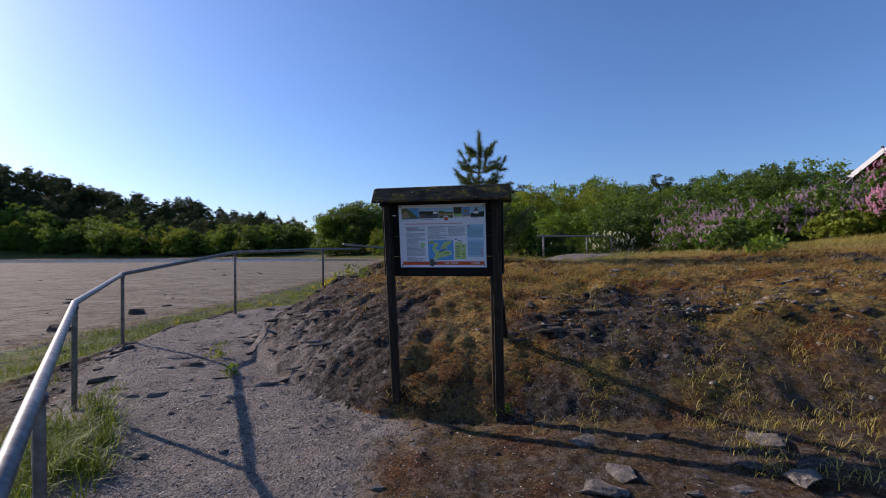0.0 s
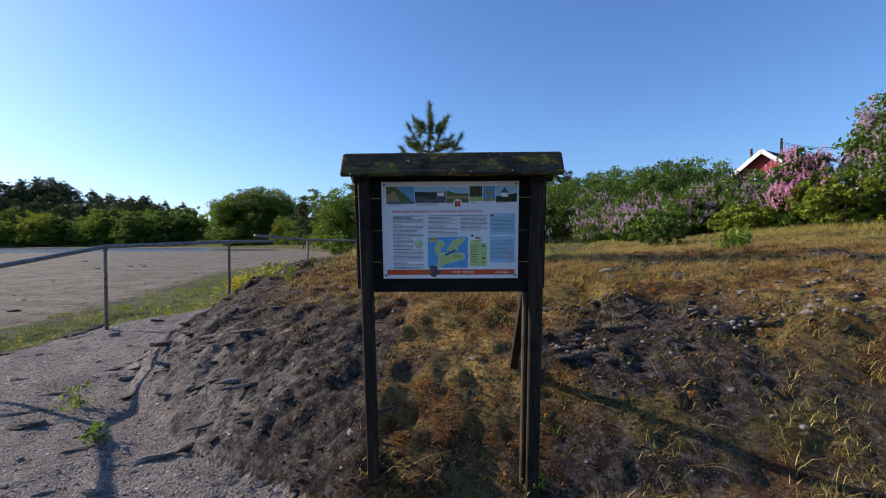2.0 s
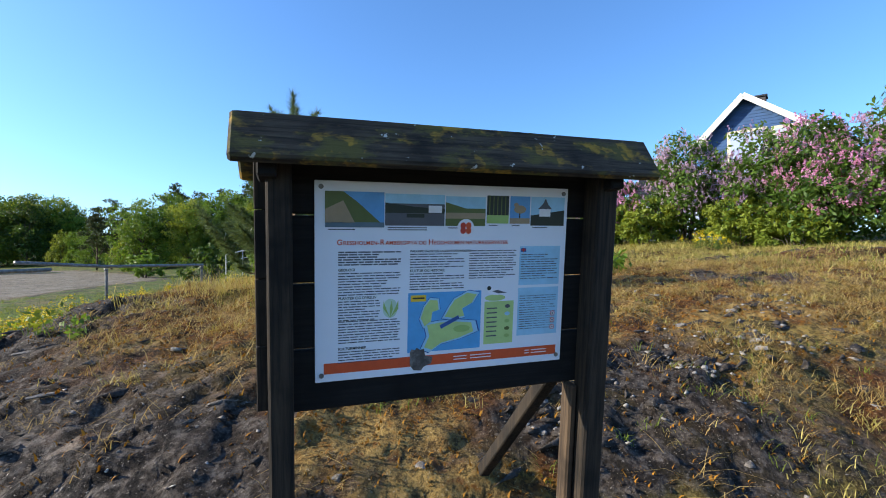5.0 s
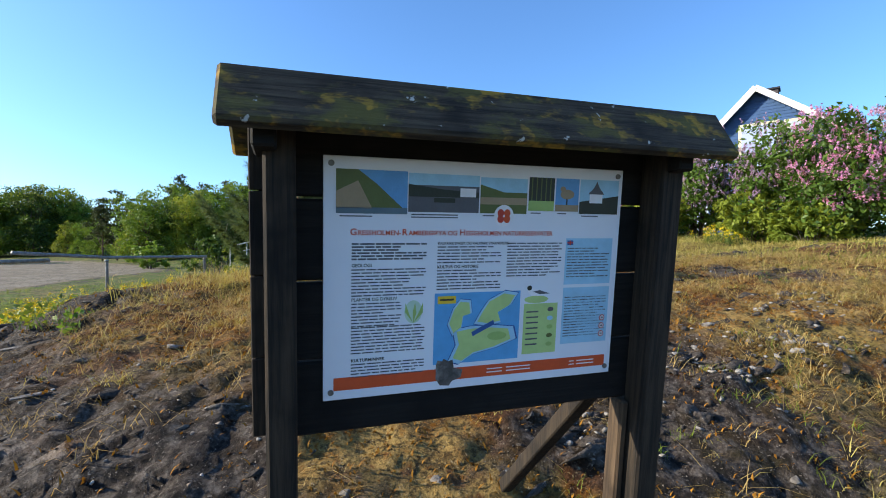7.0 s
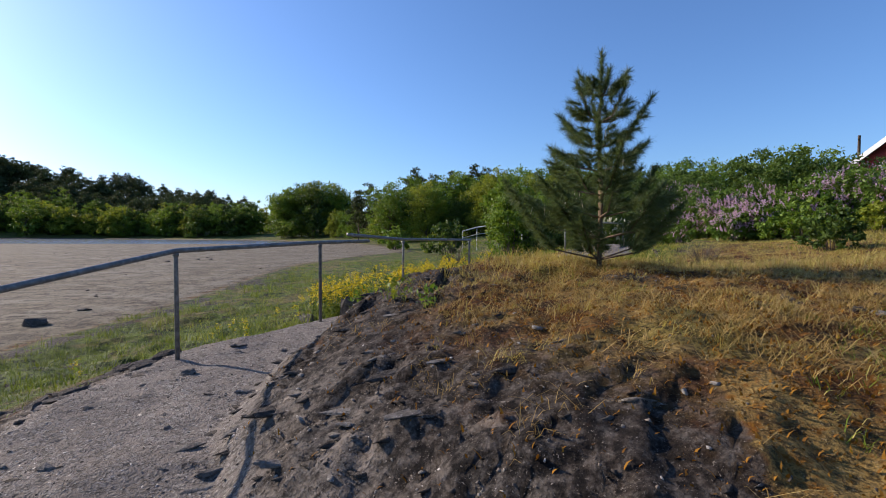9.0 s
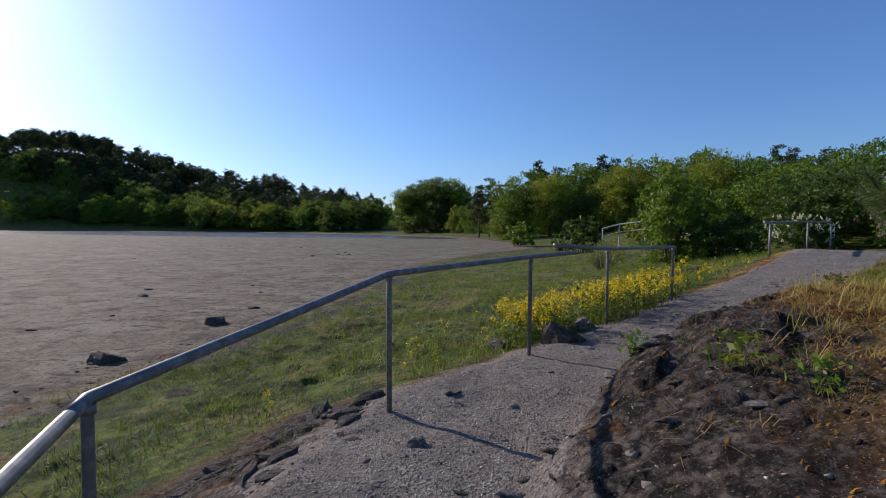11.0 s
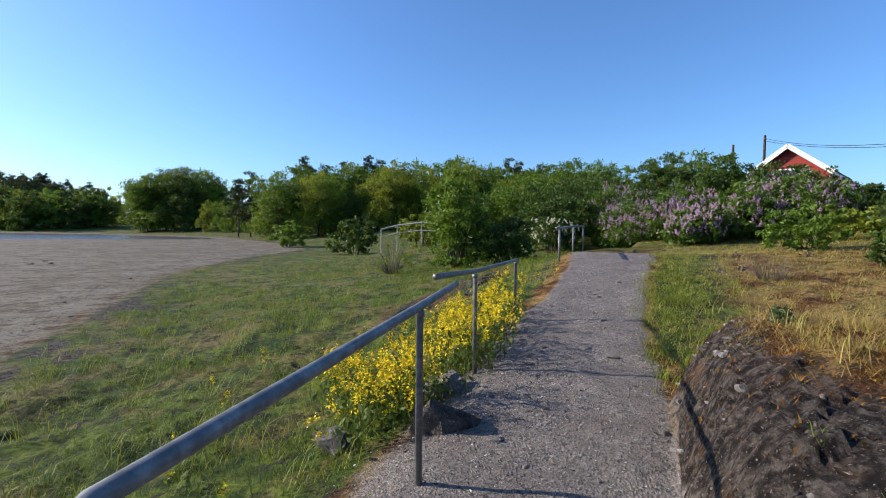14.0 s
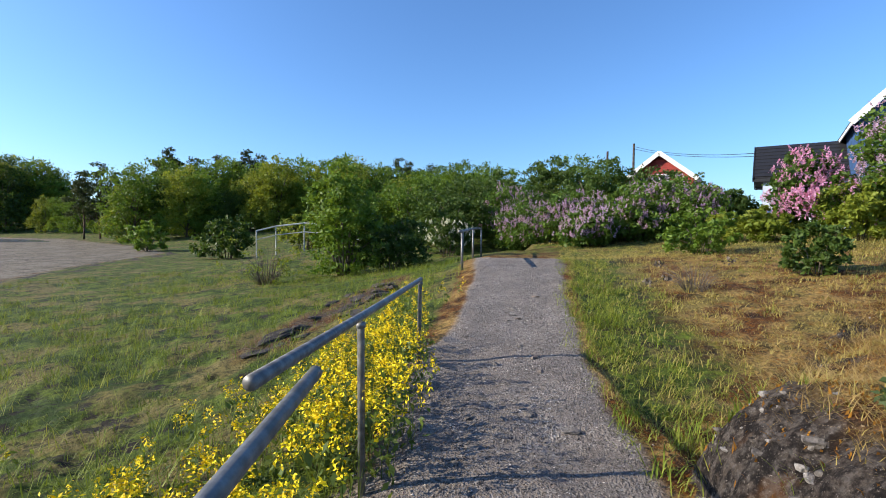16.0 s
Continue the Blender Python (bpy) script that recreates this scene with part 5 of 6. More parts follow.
x, y, zn = scatter(rng, 8200, -4.8, 6.5, 2.4, 16, lambda x, y, zn: np.clip(zn["rock"] * 1.3 + 0.12 * zn["in_hill"] + 0.1 * zn["gravel"], 0, 1))
strew("loose_rock", "dark broken rock fragments on the bedrock slope", PEB, x, y, 0.012 + 0.045 * rng.random(len(x)) ** 2.5, M_DARKSTONE, 0.9, 6, 0.3)
x, y, zn = scatter(rng, 1500, -2.5, 6.5, 2.6, 11, lambda x, y, zn: np.clip(zn["rock"] * 0.6 + 0.1 * zn["in_hill"], 0, 1))
strew("pale_rock", "whitish limestone chips among moss on the hill", SLAB, x, y, 0.012 + 0.035 * rng.random(len(x)) ** 2.5, M_LIME, 0.8, 7, 0.3)
x, y, zn = scatter(rng, 15000, -55, -5, 4, 62, lambda x, y, zn: zn["in_mud"] * (0.15 + 0.85 * (fractal(x * 0.25, y * 0.25, 71, 3) > 0.12)) * np.clip(1.2 - y / 70, 0.05, 1))
strew("tidal_stones", "small dark stones and weed clods on the tidal mud", PEB, x, y, 0.02 + 0.085 * rng.random(len(x)) ** 3, M_DARKSTONE, 0.5, 8, 0.1)


x, y, zn = scatter(rng, 26000, -11, -3, 6, 34, lambda x, y, zn: np.where(zn["in_mud"], np.exp(-((zn["dm"] / 0.9) ** 2)), 0.35 * np.exp(-((zn["dm"] / 0.5) ** 2))) * (fractal(x * 0.9, y * 0.9, 73, 3) > 0.02) * 0.5)
strew("weed_clods", "dark clods of weed and stone along the turf's edge", PEB, x, y, 0.015 + 0.07 * rng.random(len(x)) ** 3, M_DARKSTONE, 0.4, 10, 0.1)


def stone(name, label, x, y, r, mat, i, sx=1.0, sy=1.0, sz=1.0, rz=0.0, group="", sink=0.3):
    me2 = RUGGED[i % len(RUGGED)]
    key = name + mat.name + str(i % len(SLAB))
    if key not in STONES:
        cp = me2.copy()
        cp.name = name
        cp.materials.append(mat)
        STONES[key] = cp
    ob = new(name, STONES[key])
    ob.matrix_world = pose(x, y, height(x, y) + r * sz * (0.4 - sink), random.uniform(-8, 8), random.uniform(-8, 8), rz)
    ob.scale = (r * sx, r * sy, r * sz)
    return tagged(ob, label, "stone", group)


x, y, zn = scatter(rng, 2600, 1.0, 6.5, 12.0, 18.0, lambda x, y, zn: (zn["dp"] < zn["half"]) * np.exp(-((y - 15.6) / 1.5) ** 2) * 0.7)
strew("crest_chips", "loose brownish stone chips on the path's crest", PEB, x, y, 0.015 + 0.05 * rng.random(len(x)) ** 2.5, M_STONE, 0.3, 13, 0.2)
STONES = {}
rng = np.random.default_rng(12)
stone("boulder", "dark angular boulder at the foot of a railing post", -1.98, 9.75, 0.34, M_DARKSTONE, 0, 1.1, 0.8, 1.5, 30)
stone("boulder", "grey boulder half hidden by yellow flowers", -2.75, 10.1, 0.22, M_STONE, 1, 1.2, 0.9, 1.5, 70)
stone("boulder", "reddish grey boulder among yellow flowers", -1.75, 10.5, 0.26, M_STONE, 2, 1.0, 0.8, 1.7, 10)
stone("boulder", "dark seaweed-covered boulder on the tidal mud", -9.2, 13.2, 0.36, M_DARKSTONE, 3, 1.0, 0.8, 1.2, 20)
stone("boulder", "dark seaweed-covered boulder on the tidal mud", -8.9, 10.3, 0.28, M_DARKSTONE, 4, 1.2, 0.9, 1.1, 20)
for i in range(46):
    f = rng.random()
    x, y = -9.5 - 30 * f**1.5 + rng.normal(), 8 + rng.random() * (20 + 40 * f)
    if zones(np.array([x]), np.array([y]))["in_mud"][0]:
        stone("stone", "dark stone lying on the tidal mud", x, y, 0.07 + 0.15 * rng.random() ** 2, M_DARKSTONE, i, 1.3, 0.9, 0.8, rng.random() * 360, "stones on the tidal mud")
for i in range(70):
    y = 2.0 + 12 * rng.random()
    cx = np.interp(y, PATH_LINE[:, 1], PATH_LINE[:, 0])
    stone("stone", "flat grey stone bedded in the gravel path", cx + rng.normal() * 0.55, y, 0.025 + 0.055 * rng.random() ** 2, (M_STONE, M_GRAVEL, M_STONE)[i % 3], i, 1.4, 0.9, 0.8, rng.random() * 360, "stones in the path")
for i in range(26):
    x, y = -1.2 - 1.6 * rng.random(), 3.6 + 3.0 * rng.random()
    stone("ledge", "dark weathered bedrock ledge beside the path", x, y, 0.04 + 0.065 * rng.random() ** 1.5, (M_STONE, M_DARKSTONE)[i % 2], i, 2.4, 0.7, 0.6, 12 + 10 * rng.normal(), "bedrock ledges", 0.45)
for i in range(14):
    x, y = -2.3 + 1.5 * rng.random(), 4.0 + 1.9 * rng.random()
    stone("ledge", "low pale-edged bedrock ledge crossing the gravel", x, y, 0.035 + 0.05 * rng.random() ** 1.5, M_STONE, i, 2.6 + 1.2 * rng.random(), 0.6, 0.55, 25 + 12 * rng.normal(), "bedrock ledges", 0.5)
for i in range(26):
    y = 3.8 + 4.0 * rng.random()
    x = np.interp(y, PATH_LINE[:, 1], PATH_LINE[:, 0]) - 0.8 - 0.9 * rng.random()
    stone("ledge", "dark weathered bedrock ledge below the railing", x, y, 0.05 + 0.09 * rng.random() ** 1.5, M_DARKSTONE, i, 1.8, 0.7, 0.8, 60 + 20 * rng.normal(), "bedrock ledges", 0.3)
for i in range(30):
    x, y = 0.6 + 4.6 * rng.random(), 3.7 + 2.2 * rng.random()
    stone("rock", "rough dark rock with pale lichen poking through moss", x, y, (0.025 if i % 3 == 2 else 0.05) + (0.04 if i % 3 == 2 else 0.08) * rng.random(), (M_DARKSTONE, M_DARKSTONE, M_LIME)[i % 3], i, 1.3, 0.9, 1.0, 20 * rng.normal(), "rocks in the mossy hill", 0.42)

for i in range(26):
    f = rng.random()
    x, y = -0.95 + 1.5 * f + 0.16 * rng.normal(), 8.45 + 1.15 * f + 0.18 * rng.normal()
    stone("stone", "pale lichened stone sunk in the dark rock face", x, y, 0.022 + 0.04 * rng.random() ** 2, (M_LIME, M_STONE)[i % 2], i, 1.2, 0.9, 0.9, 50 + 40 * rng.normal(), "stones in the rock face", 0.45)
for i in range(30):
    x, y = -0.4 + 4.0 * rng.random(), 0.9 + 1.9 * rng.random()
    stone("stone", "dark flat stone bedded in trodden earth", x, y, 0.04 + 0.12 * rng.random() ** 2, (M_DARKSTONE, M_STONE)[i % 2], i, 1.5, 0.8, 0.7, rng.random() * 360, "stones by the notice board", 0.3)
for i in range(24):
    f = rng.random()
    x, y = -1.2 + 3.8 * f, 15.5 + 2.9 * f + 0.45 * rng.normal()
    stone("rock", "dark low rock in the heath below the path", x, y, 0.12 + 0.2 * rng.random(), M_DARKSTONE, i, 1.8, 0.7, 0.5, 40 + 15 * rng.normal(), "rocks in the heath", 0.25)

x, y, zn = scatter(rng, 3000, -1.5, 5.0, 0.5, 3.6, lambda x, y, zn: np.where(zn["in_hill"], 0.3, 0.8) + 0 * x)
strew("rubble", "dark rubble and chips on trodden earth", PEB, x, y, 0.008 + 0.03 * rng.random(len(x)) ** 3, M_DARKSTONE, 0.5, 9, 0.3)


def crags(name, label, mat, x, y, size, seed, turn=12.0):
    """Crumbling ridges of bedrock that lie along one strike, joined."""
    rng = np.random.default_rng(seed)
    zz = zones(x, y)["z"]
    data = [arrays_of(p) for p in RUGGED_SMALL]
    vs, ts, off = [], [], 0
    for i in range(len(x)):
        v, t = data[int(rng.integers(len(data)))]
        a = radians(turn + 14 * rng.normal())
        c, s = math.cos(a), math.sin(a)
        px, py = v[:, 0] * size[i] * (1.6 + 2.2 * rng.random()), v[:, 1] * size[i] * 0.85
        vs.append(np.stack([x[i] + c * px - s * py, y[i] + s * px + c * py, zz[i] + v[:, 2] * size[i] * 0.95 - size[i] * 0.27], 1))
        ts.append(t + off)
        off += len(v)
    me2 = mesh_arrays(name, np.vstack(vs), None, np.vstack(ts))
    me2.materials.append(mat)
    return tagged(new(name, me2), label, "rock", kind="stuff")


RUGGED_SMALL = [stone_mesh(360 + i, 0.6, 10, "stone", 0.0) for i in range(4)]
for s in RUGGED_SMALL:
    b_ = bmesh.new()
    b_.from_mesh(s)
    bmesh.ops.subdivide_edges(b_, edges=b_.edges[:], cuts=1, use_grid_fill=True)
    for v in b_.verts:
        v.co += noise.noise_vector(v.co * 3.7) * 0.17
    bmesh.ops.triangulate(b_, faces=b_.faces)
    b_.to_mesh(s)
    b_.free()
rng = np.random.default_rng(14)
band = lambda x, y: 0.5 + 0.5 * np.sin((-0.22 * x + 0.97 * y) * 11 + 3 * fractal(x, y, 29, 3))
x, y, zn = scatter(rng, 1500, -4.6, 0.6, 2.9, 7.6, lambda x, y, zn: np.clip(zn["rock"] * 1.1 + 0.2 * zn["gravel"] * zn["in_hill"], 0, 1) * (band(x, y) > 0.7))
crags("bedrock_ridges", "crumbling grey-brown bedrock ridges beside the path", M_DARKSTONE, x, y, 0.014 + 0.038 * rng.random(len(x)) ** 1.8, 15)
x, y, zn = scatter(rng, 420, -3.4, 0.6, 2.9, 7.4, lambda x, y, zn: np.clip(zn["rock"] + zn["gravel"], 0, 1) * (band(x, y) > 0.75))
crags("pale_ridges", "pale weathered bedrock edges in the gravel", M_STONE, x, y, 0.014 + 0.03 * rng.random(len(x)) ** 1.5, 16)
cx = np.concatenate([c[0] + c[2] * rng.normal(size=60) for c in ((1.45, 4.1, 0.28), (2.35, 4.05, 0.22), (3.15, 4.0, 0.3), (4.2, 4.4, 0.35))])
cy = np.concatenate([c + 0.2 * rng.normal(size=60) for c in (4.15, 4.0, 3.95, 4.3)])
crags("dark_outcrop", "jagged dark outcrops showing through the moss", M_DARKSTONE, cx, cy, 0.025 + 0.045 * rng.random(len(cx)), 17, 15.0)
m_ = rng.random(len(cx)) < 0.7
strew("quartz_chips", "white quartz chips clustered on the outcrops", SLAB, cx[m_] + 0.05 * rng.normal(size=m_.sum()), cy[m_] - 0.06 + 0.05 * rng.normal(size=m_.sum()), 0.01 + 0.018 * rng.random(m_.sum()), M_LIME, -0.6, 18, 0.3)
# ---- grass ----
M_STRAW = leaf_mat("straw_grass", (0.2, 0.115, 0.03), (0.5, 0.36, 0.13), 0.7, 0.25, 0.6)
M_RUST = leaf_mat("rusty_moss", (0.08, 0.03, 0.006), (0.3, 0.14, 0.014), 0.85, 0.15, 0.6)
M_TURF = leaf_mat("marsh_grass", (0.035, 0.072, 0.007), (0.18, 0.235, 0.022), 0.6, 0.3, 0.5)
M_LUSH = leaf_mat("lush_grass", (0.08, 0.11, 0.012), (0.29, 0.32, 0.045), 0.6, 0.3, 0.6)
M_MEADOW = leaf_mat("meadow_grass", (0.19, 0.17, 0.035), (0.52, 0.43, 0.13), 0.65, 0.3, 0.6)


def grass(name, label, mat, rng, x, y, per, spread, h, w, lean=0.6, droop=0.4):
    px = np.repeat(x, per) + rng.normal(size=len(x) * per) * spread
    py = np.repeat(y, per) + rng.normal(size=len(x) * per) * spread
    base = np.stack([px, py, zones(px, py)["z"] - 0.01], 1)
    v, q, t = blades(rng, base, h if np.isscalar(h) else np.repeat(h, per), w, lean, droop)
    me2 = mesh_arrays(name, v, q, t)
    me2.materials.append(mat)
    return tagged(new(name, me2), label, "grass", kind="stuff")


rng = np.random.default_rng(21)
hill_keep = lambda x, y, zn: np.where(zn["in_hill"], 1, 0.05) * (1 - np.clip(zn["rock"] * 1.1, 0, 0.94)) * (1 - np.clip(zn["gravel"] * 1.3, 0, 1)) * np.clip(1.5 * (fractal(x * 1.1, y * 1.1, 81, 3) + 0.36), 0.05, 1)
x, y, zn = scatter(rng, 2600, -2.2, 8, 3.2, 10.8, hill_keep)
grass("dead_grass", "flattened mats of dead straw on the hill", M_STRAW, rng, x, y, 18, 0.06, 0.09, 0.0035, 2.6, 0.8)
x, y, zn = scatter(rng, 1700, -2.2, 8, 3.2, 10.8, hill_keep)
grass("olive_grass", "olive grass tufts on the hill", M_MEADOW, rng, x, y, 20, 0.05, 0.04 + 0.05 * rng.random(len(x)), 0.0035, 1.6, 0.5)
x, y, zn = scatter(rng, 5200, -2.2, 8, 3.2, 10.8, hill_keep)
grass("dry_grass", "tufts of straw-coloured dry grass on the hill", M_STRAW, rng, x, y, 22, 0.04, 0.04 + 0.06 * rng.random(len(x)) ** 1.5, 0.0035, 1.5, 0.5)
x, y, zn = scatter(rng, 30000, -2.4, 7, 3.2, 10.5, lambda x, y, zn: zn["in_hill"] * (1 - np.clip(zn["rock"] * 0.8, 0, 0.85)) * (1 - np.clip(zn["gravel"] * 1.3, 0, 1)) * np.clip(np.exp(-((x - 0.3) / 5) ** 2), 0.2, 1))
grass("moss", "rusty orange-brown moss and stubble on the hill", M_RUST, rng, x, y, 2, 0.015, 0.028, 0.011, 1.0, 0.3)
x, y, zn = scatter(rng, 620, -1.0, 4.5, 6.6, 9.9, lambda x, y, zn: zn["in_hill"] * np.clip(zn["dh"] - 0.4, 0, 1) * np.exp(-((y - 7.9) / 0.8) ** 2))
grass("tall_grass", "tall pale grass round the young pine", M_MEADOW, rng, x, y, 13, 0.05, 0.09 + 0.1 * rng.random(len(x)), 0.0045, 0.8, 0.4)
x, y, zn = scatter(rng, 600, -2.0, 7, 3.0, 11, lambda x, y, zn: zn["in_hill"] * (fractal(x * 0.8, y * 0.8, 85, 3) > 0.12) * (1 - np.clip(zn["gravel"] * 1.3, 0, 1)))
grass("green_tufts", "small green grass tufts among the moss", M_TURF, rng, x, y, 14, 0.03, 0.06, 0.004, 1.2, 0.4)
x, y, zn = scatter(rng, 5600, 0.5, 17, 9, 24, lambda x, y, zn: (zn["side"] > 0) * (zn["dp"] > zn["half"] + 0.1) * (~zn["in_hill"] | (zn["dh"] > 4) | (y > 9.8)) * np.clip(1.3 - zn["dp"] / 16, 0.25, 1))
grass("meadow_grass", "long pale green and straw meadow grass", M_MEADOW, rng, x, y, 9, 0.06, 0.05 + 0.1 * rng.random(len(x)) * 0.7 + 0.16 * np.clip((zn["dp"] - 5) / 6, 0, 1), 0.006, 1.1, 0.5)
x, y, zn = scatter(rng, 3600, 6, 19, 1, 12, lambda x, y, zn: np.clip(zn["in_hill"] * 0.8 + 0.4, 0, 1))
grass("meadow_grass", "long pale green and straw meadow grass", M_MEADOW, rng, x, y, 6, 0.08, 0.05 + 0.08 * rng.random(len(x)), 0.008, 1.0, 0.4)
x, y, zn = scatter(rng, 2200, 7, 19, 1, 14, lambda x, y, zn: (fractal(x * 0.5, y * 0.5, 94, 2) > -0.1) * 1.0)
grass("lawn_grass", "short green grass before the lilacs", M_TURF, rng, x, y, 6, 0.08, 0.07, 0.008, 1.0, 0.4)
x, y, zn = scatter(rng, 2600, -0.5, 6.5, 9.6, 18, lambda x, y, zn: (zn["side"] > 0) * np.exp(-(((zn["dp"] - zn["half"] - 0.45) / (0.6 + 0.8 * np.clip(fractal(x * 0.9, y * 0.9, 90, 3), -0.4, 1))) ** 2)) * (zn["dp"] > zn["half"] - 0.05))
grass("lush_grass", "lush green grass along the path's edge", M_LUSH, rng, x, y, 14, 0.07, 0.06 + 0.09 * rng.random(len(x)), 0.006, 1.0, 0.5)
x, y, zn = scatter(rng, 700, -0.5, 4.6, 9.6, 16, lambda x, y, zn: (zn["side"] > 0) * np.exp(-(((zn["dp"] - zn["half"] - 0.4) / 0.4) ** 2)) * (zn["dp"] > zn["half"] - 0.05) * (fractal(x * 1.2, y * 1.2, 93, 2) > 0))
grass("lush_grass", "lush green grass clumps along the path", M_TURF, rng, x, y, 18, 0.05, 0.14, 0.008, 0.9, 0.5)
marsh = lambda x, y, zn: (zn["side"] < 0) * (~zn["in_mud"]) * np.clip((zn["dp"] - zn["half"] - 0.15) * 1.2, 0, 1) * (1 - np.clip(zn["rock"], 0, 0.95))
x, y, zn = scatter(rng, 14000, -8.4, 1, 3.5, 15, lambda x, y, zn: marsh(x, y, zn) * np.clip(0.6 + 1.6 * fractal(x * 0.9, y * 0.9, 92, 3), 0.08, 1))
grass("marsh_grass", "short green grass of the salt marsh", M_TURF, rng, x, y, 4, 0.05, 0.05 + 0.05 * (fractal(x * 0.7, y * 0.7, 91, 3) > 0), 0.007, 0.8, 0.4)
x, y, zn = scatter(rng, 5000, -7.5, 8, 9.5, 34, lambda x, y, zn: marsh(x, y, zn) * np.clip(0.55 + fractal(x * 0.5, y * 0.5, 95, 3), 0.1, 1) * np.clip(zn["dm"] / 3, 0, 1) * np.clip(1.3 - y / 36, 0.2, 1))
grass("hair_grass", "fine waving hair grass on the marsh slope", M_LUSH, rng, x, y, 7, 0.07, 0.14 + 0.12 * rng.random(len(x)), 0.006, 0.9, 0.5)
x, y, zn = scatter(rng, 5600, -7.5, 8, 8.5, 34, lambda x, y, zn: marsh(x, y, zn) * (fractal(x * 0.4, y * 0.4, 97, 3) > -0.05) * np.clip(1.3 - y / 36, 0.2, 1))
grass("hair_grass", "fine green grass on the marsh slope", M_TURF, rng, x, y, 9, 0.07, 0.14 + 0.1 * rng.random(len(x)), 0.007, 0.9, 0.5)
x, y = -2.25 + rng.normal(size=150) * 0.33, 2.75 + rng.normal(size=150) * 0.45
m_ = (x < np.interp(y, PATH_LINE[:, 1], PATH_LINE[:, 0]) - 0.62)
grass("lush_grass", "lush green grass at the foot of the railing", M_TURF, rng, x[m_], y[m_], 26, 0.04, 0.16, 0.006, 0.8, 0.5)
x, y, zn = scatter(rng, 420, 0.3, 4.5, 0.8, 3.3, lambda x, y, zn: (fractal(x * 0.9, y * 0.9, 99, 3) > 0.05) * 1.0)
grass("thin_grass", "thin green and straw grass on trodden ground", M_MEADOW, rng, x, y, 16, 0.05, 0.07, 0.005, 0.9, 0.4)

# ---- flowers and weeds ----
k = Mat("yellow_petals", 0.6, 0, 0.2)
k.color(k.ramp(k.island(), (0.0, (0.7, 0.48, 0.005)), (1.0, (0.9, 0.72, 0.01))))
M_YELLOW = k.m
M_STALK = leaf_mat("flower_stalks", (0.06, 0.10, 0.02), (0.15, 0.2, 0.04))


def flower_patch(label, x, y, h, seed, per=60):
    """Tall stalks with heads of small yellow flowers."""
    rng = np.random.default_rng(seed)
    n = len(x)
    ob = tagged(new("yellow_flowers"), label, "flowers", kind="stuff")
    base = np.stack([x, y, zones(x, y)["z"] - 0.01], 1)
    hh = h * (0.55 + 0.6 * rng.random(n))
    top = base + np.stack([rng.normal(size=n) * 0.07, rng.normal(size=n) * 0.07, hh], 1)
    v, q, t = blades(rng, np.repeat(base, 3, 0), np.repeat(hh, 3), 0.006, 0.25, 0.1)
    part("stalks", mesh_arrays("stalks", v, q, t), M_STALK, ob)
    f = rng.random((n, 16, 1)) * 0.95
    lp = (base[:, None] * (1 - f) + top[:, None] * f + rng.normal(size=(n, 16, 3)) * 0.045).reshape(-1, 3)
    v, q = leaves(rng, lp, 0.032, 0.5)
    part("leaves", mesh_arrays("leaves", v, q), M_STALK, ob)
    sub = top[:, None, :] + rng.normal(size=(n, 4, 3)) * np.array([0.035, 0.035, 0.045])
    fp = (sub[:, :, None, :] + rng.normal(size=(n, 4, per // 4, 3)) * np.array([0.016, 0.016, 0.02])).reshape(-1, 3)
    v, q = leaves(rng, fp, 0.0125, 1.2)
    part("petals", mesh_arrays("petals", v, q), M_YELLOW, ob)
    return ob


rng = np.random.default_rng(31)
x, y, zn = scatter(rng, 5400, -4, 2.6, 8.9, 14.4, lambda x, y, zn: (zn["side"] < 0) * np.exp(-(((zn["dp"] - 1.25 - 0.3 * smooth(10, 11.5, y)) / (0.3 + 0.42 * smooth(9.8, 11.2, y) - 0.5 * smooth(12, 14, y))) ** 4)) * smooth(9.6, 10.1, y) * np.clip(0.95 - (y - 9.4) / 6.5, 0.1, 1) * (zn["dp"] > zn["half"] + 0.02) * (fractal(x * 1.6, y * 1.6, 33, 2) > -0.18))
flower_patch("dense yellow rocket flowers along the railing", x, y, 0.5, 34)
x, y, zn = scatter(rng, 70, -5, -2, 5, 14, marsh)
flower_patch("scattered yellow flowers on the marsh bank", x[:9], y[:9], 0.22, 35)
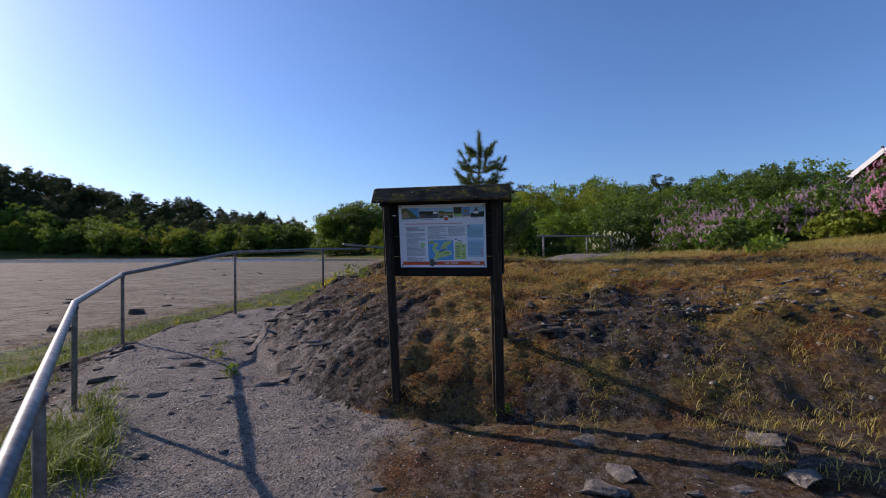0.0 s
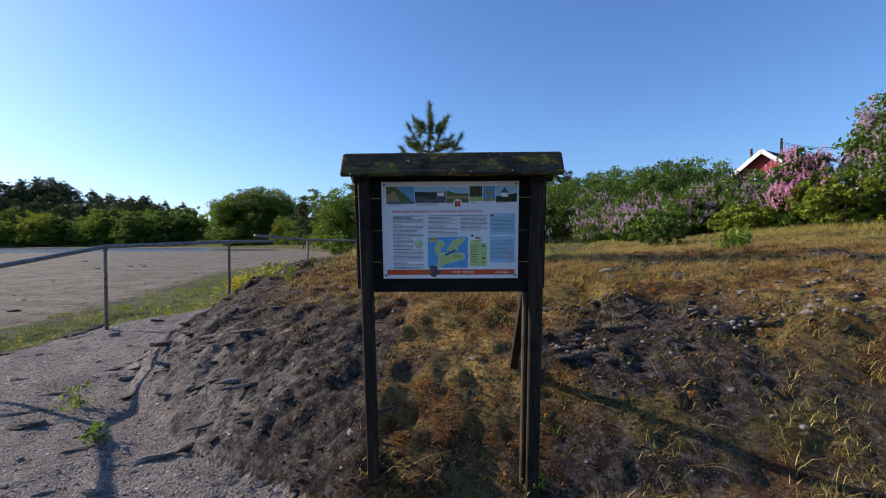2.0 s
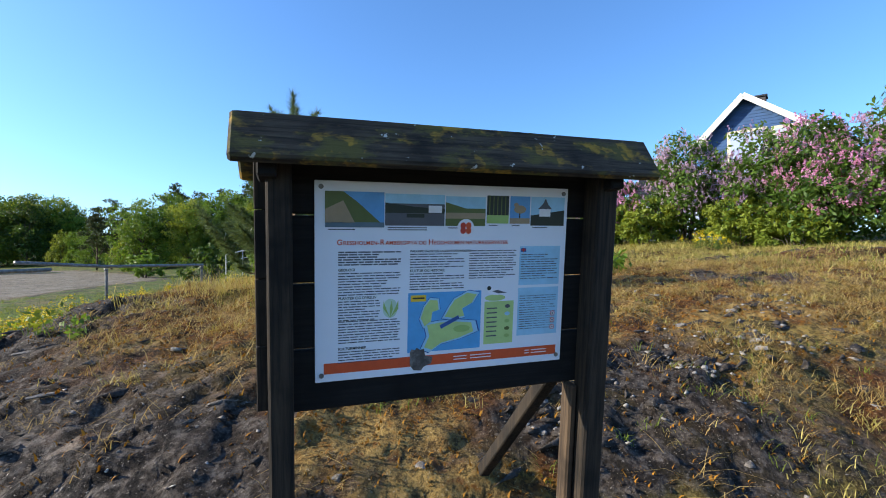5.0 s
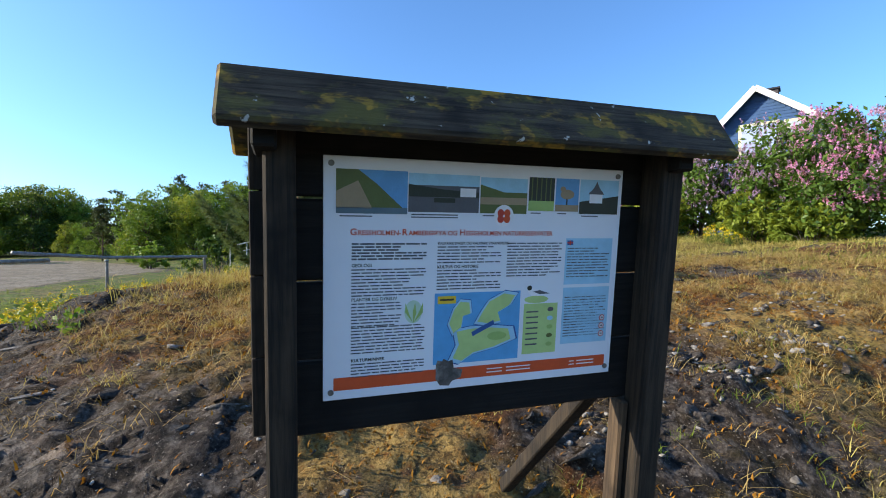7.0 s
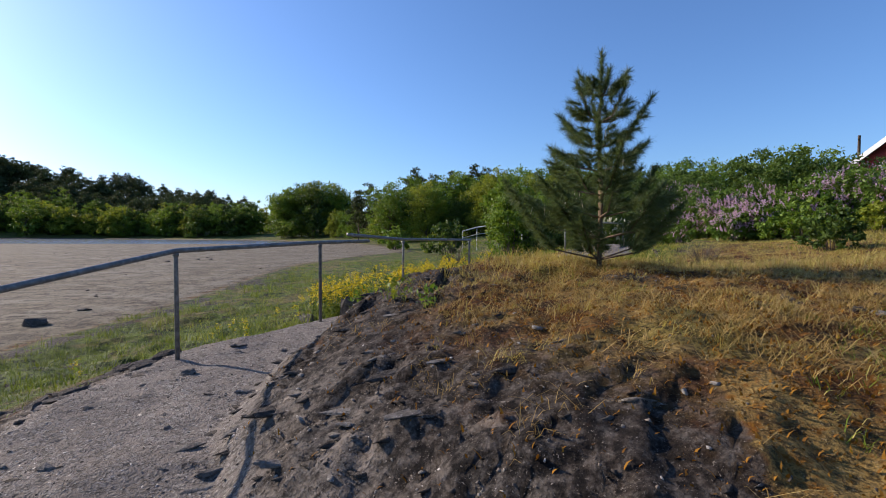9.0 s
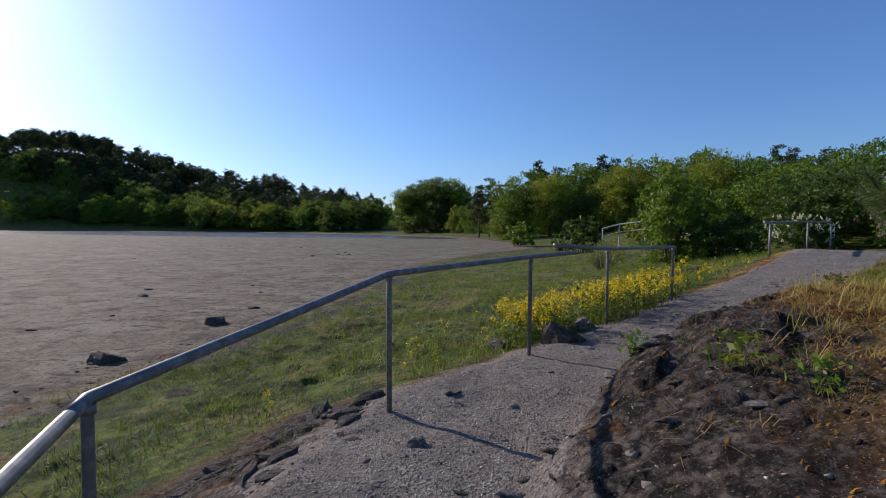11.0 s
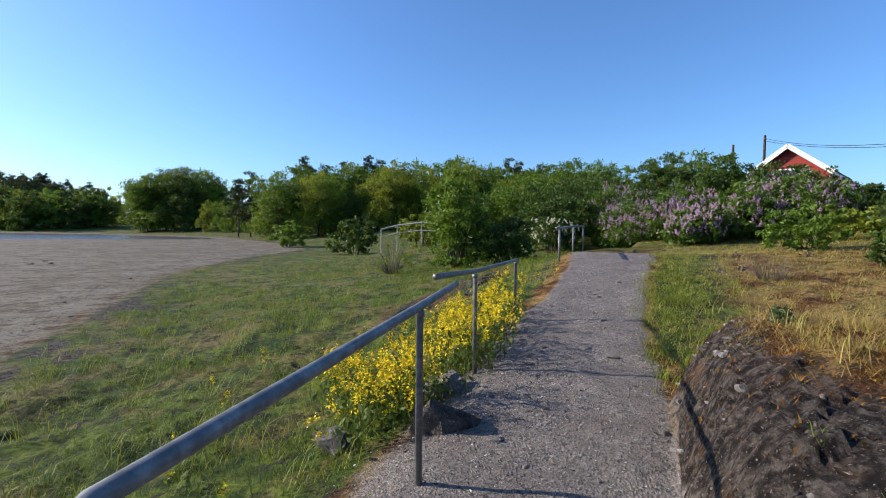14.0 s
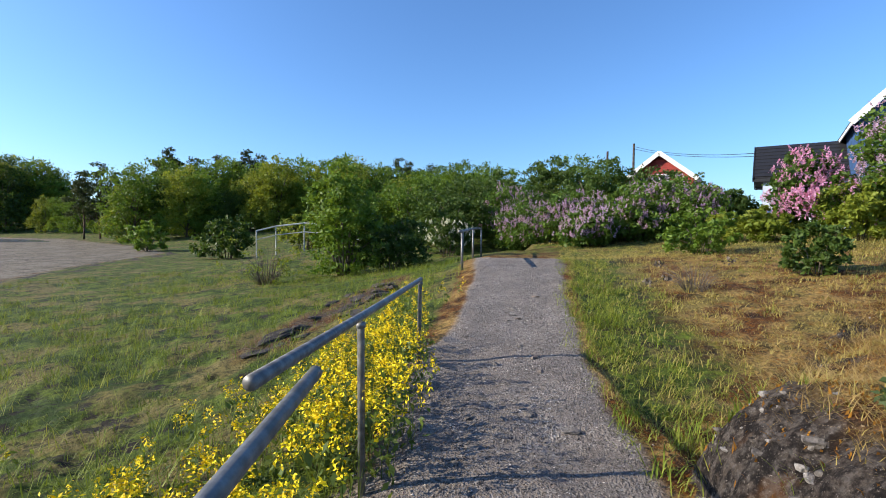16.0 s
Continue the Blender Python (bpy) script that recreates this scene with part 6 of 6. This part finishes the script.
x, y, zn = scatter(rng, 900, -1.2, 2.2, 12.5, 17.5, lambda x, y, zn: (zn["side"] < 0) * (zn["dp"] < 1.9) * (zn["dp"] > 0.85) * 0.1)
flower_patch("sparse yellow flowers beyond the railing's end", x, y, 0.3, 36)
xo = 14.0 + rng.normal(size=40) * 0.35
yo = 10.6 + rng.normal(size=40) * 0.35
flower_patch("orange-yellow garden flowers below the lilacs", xo, yo, 0.4, 37, 40)


def weed(label, x, y, h, n, seed, leaf=0.05, mat=None):
    rng = np.random.default_rng(seed)
    ob = thing("weed", label, "plant", (x, y, height(x, y)), "weeds by the path")
    v, q, t = blades(rng, rng.normal(size=(14, 3)) * np.array([h * 0.2, h * 0.2, 0]), h * 0.8, 0.008, 0.7, 0.2)
    part("stalks", mesh_arrays("stalks", v, q, t), M_STALK, ob)
    pts = rng.normal(size=(n, 3)) * np.array([h * 0.4, h * 0.4, 0.01]) + np.array([0, 0, 0.02])
    pts[:, 2] += rng.random(n) * h
    v, q = leaves(rng, pts, leaf, 0.8)
    part("leaves", mesh_arrays("leaves", v, q), mat or M_LEAF_A, ob)


weed("leafy green weed rooted in the rock beside the path", -2.41, 4.83, 0.15, 45, 1, 0.024, M_LEAF_C)
weed("low green weed rooted in the rock beside the path", -2.0, 4.25, 0.1, 80, 2, 0.02)
weed("leafy green weed rooted in the rock beside the path", -1.35, 6.75, 0.18, 60, 3, 0.028, M_LEAF_C)
weed("leafy green weed rooted in the rock beside the path", -1.1, 6.45, 0.14, 50, 4, 0.025)
weed("low green weed rooted in the rock beside the path", -1.7, 7.4, 0.12, 50, 5, 0.025)
weed("grey-green rosette plant on the mossy rock", 0.35, 8.9, 0.1, 90, 6, 0.03, M_NEEDLE)
weed("grey-green rosette plant on the mossy rock", 1.0, 8.3, 0.1, 90, 7, 0.03, M_NEEDLE)
weed("broad-leaved pale green plant in the dry grass", 4.6, 6.4, 0.22, 60, 8, 0.06, M_LEAF_A)
weed("broad-leaved pale green plant in the dry grass", 5.2, 6.9, 0.22, 60, 9, 0.06, M_LEAF_A)
weed("low green plant at the notice board's foot", 0.62, 3.25, 0.08, 50, 10, 0.02)
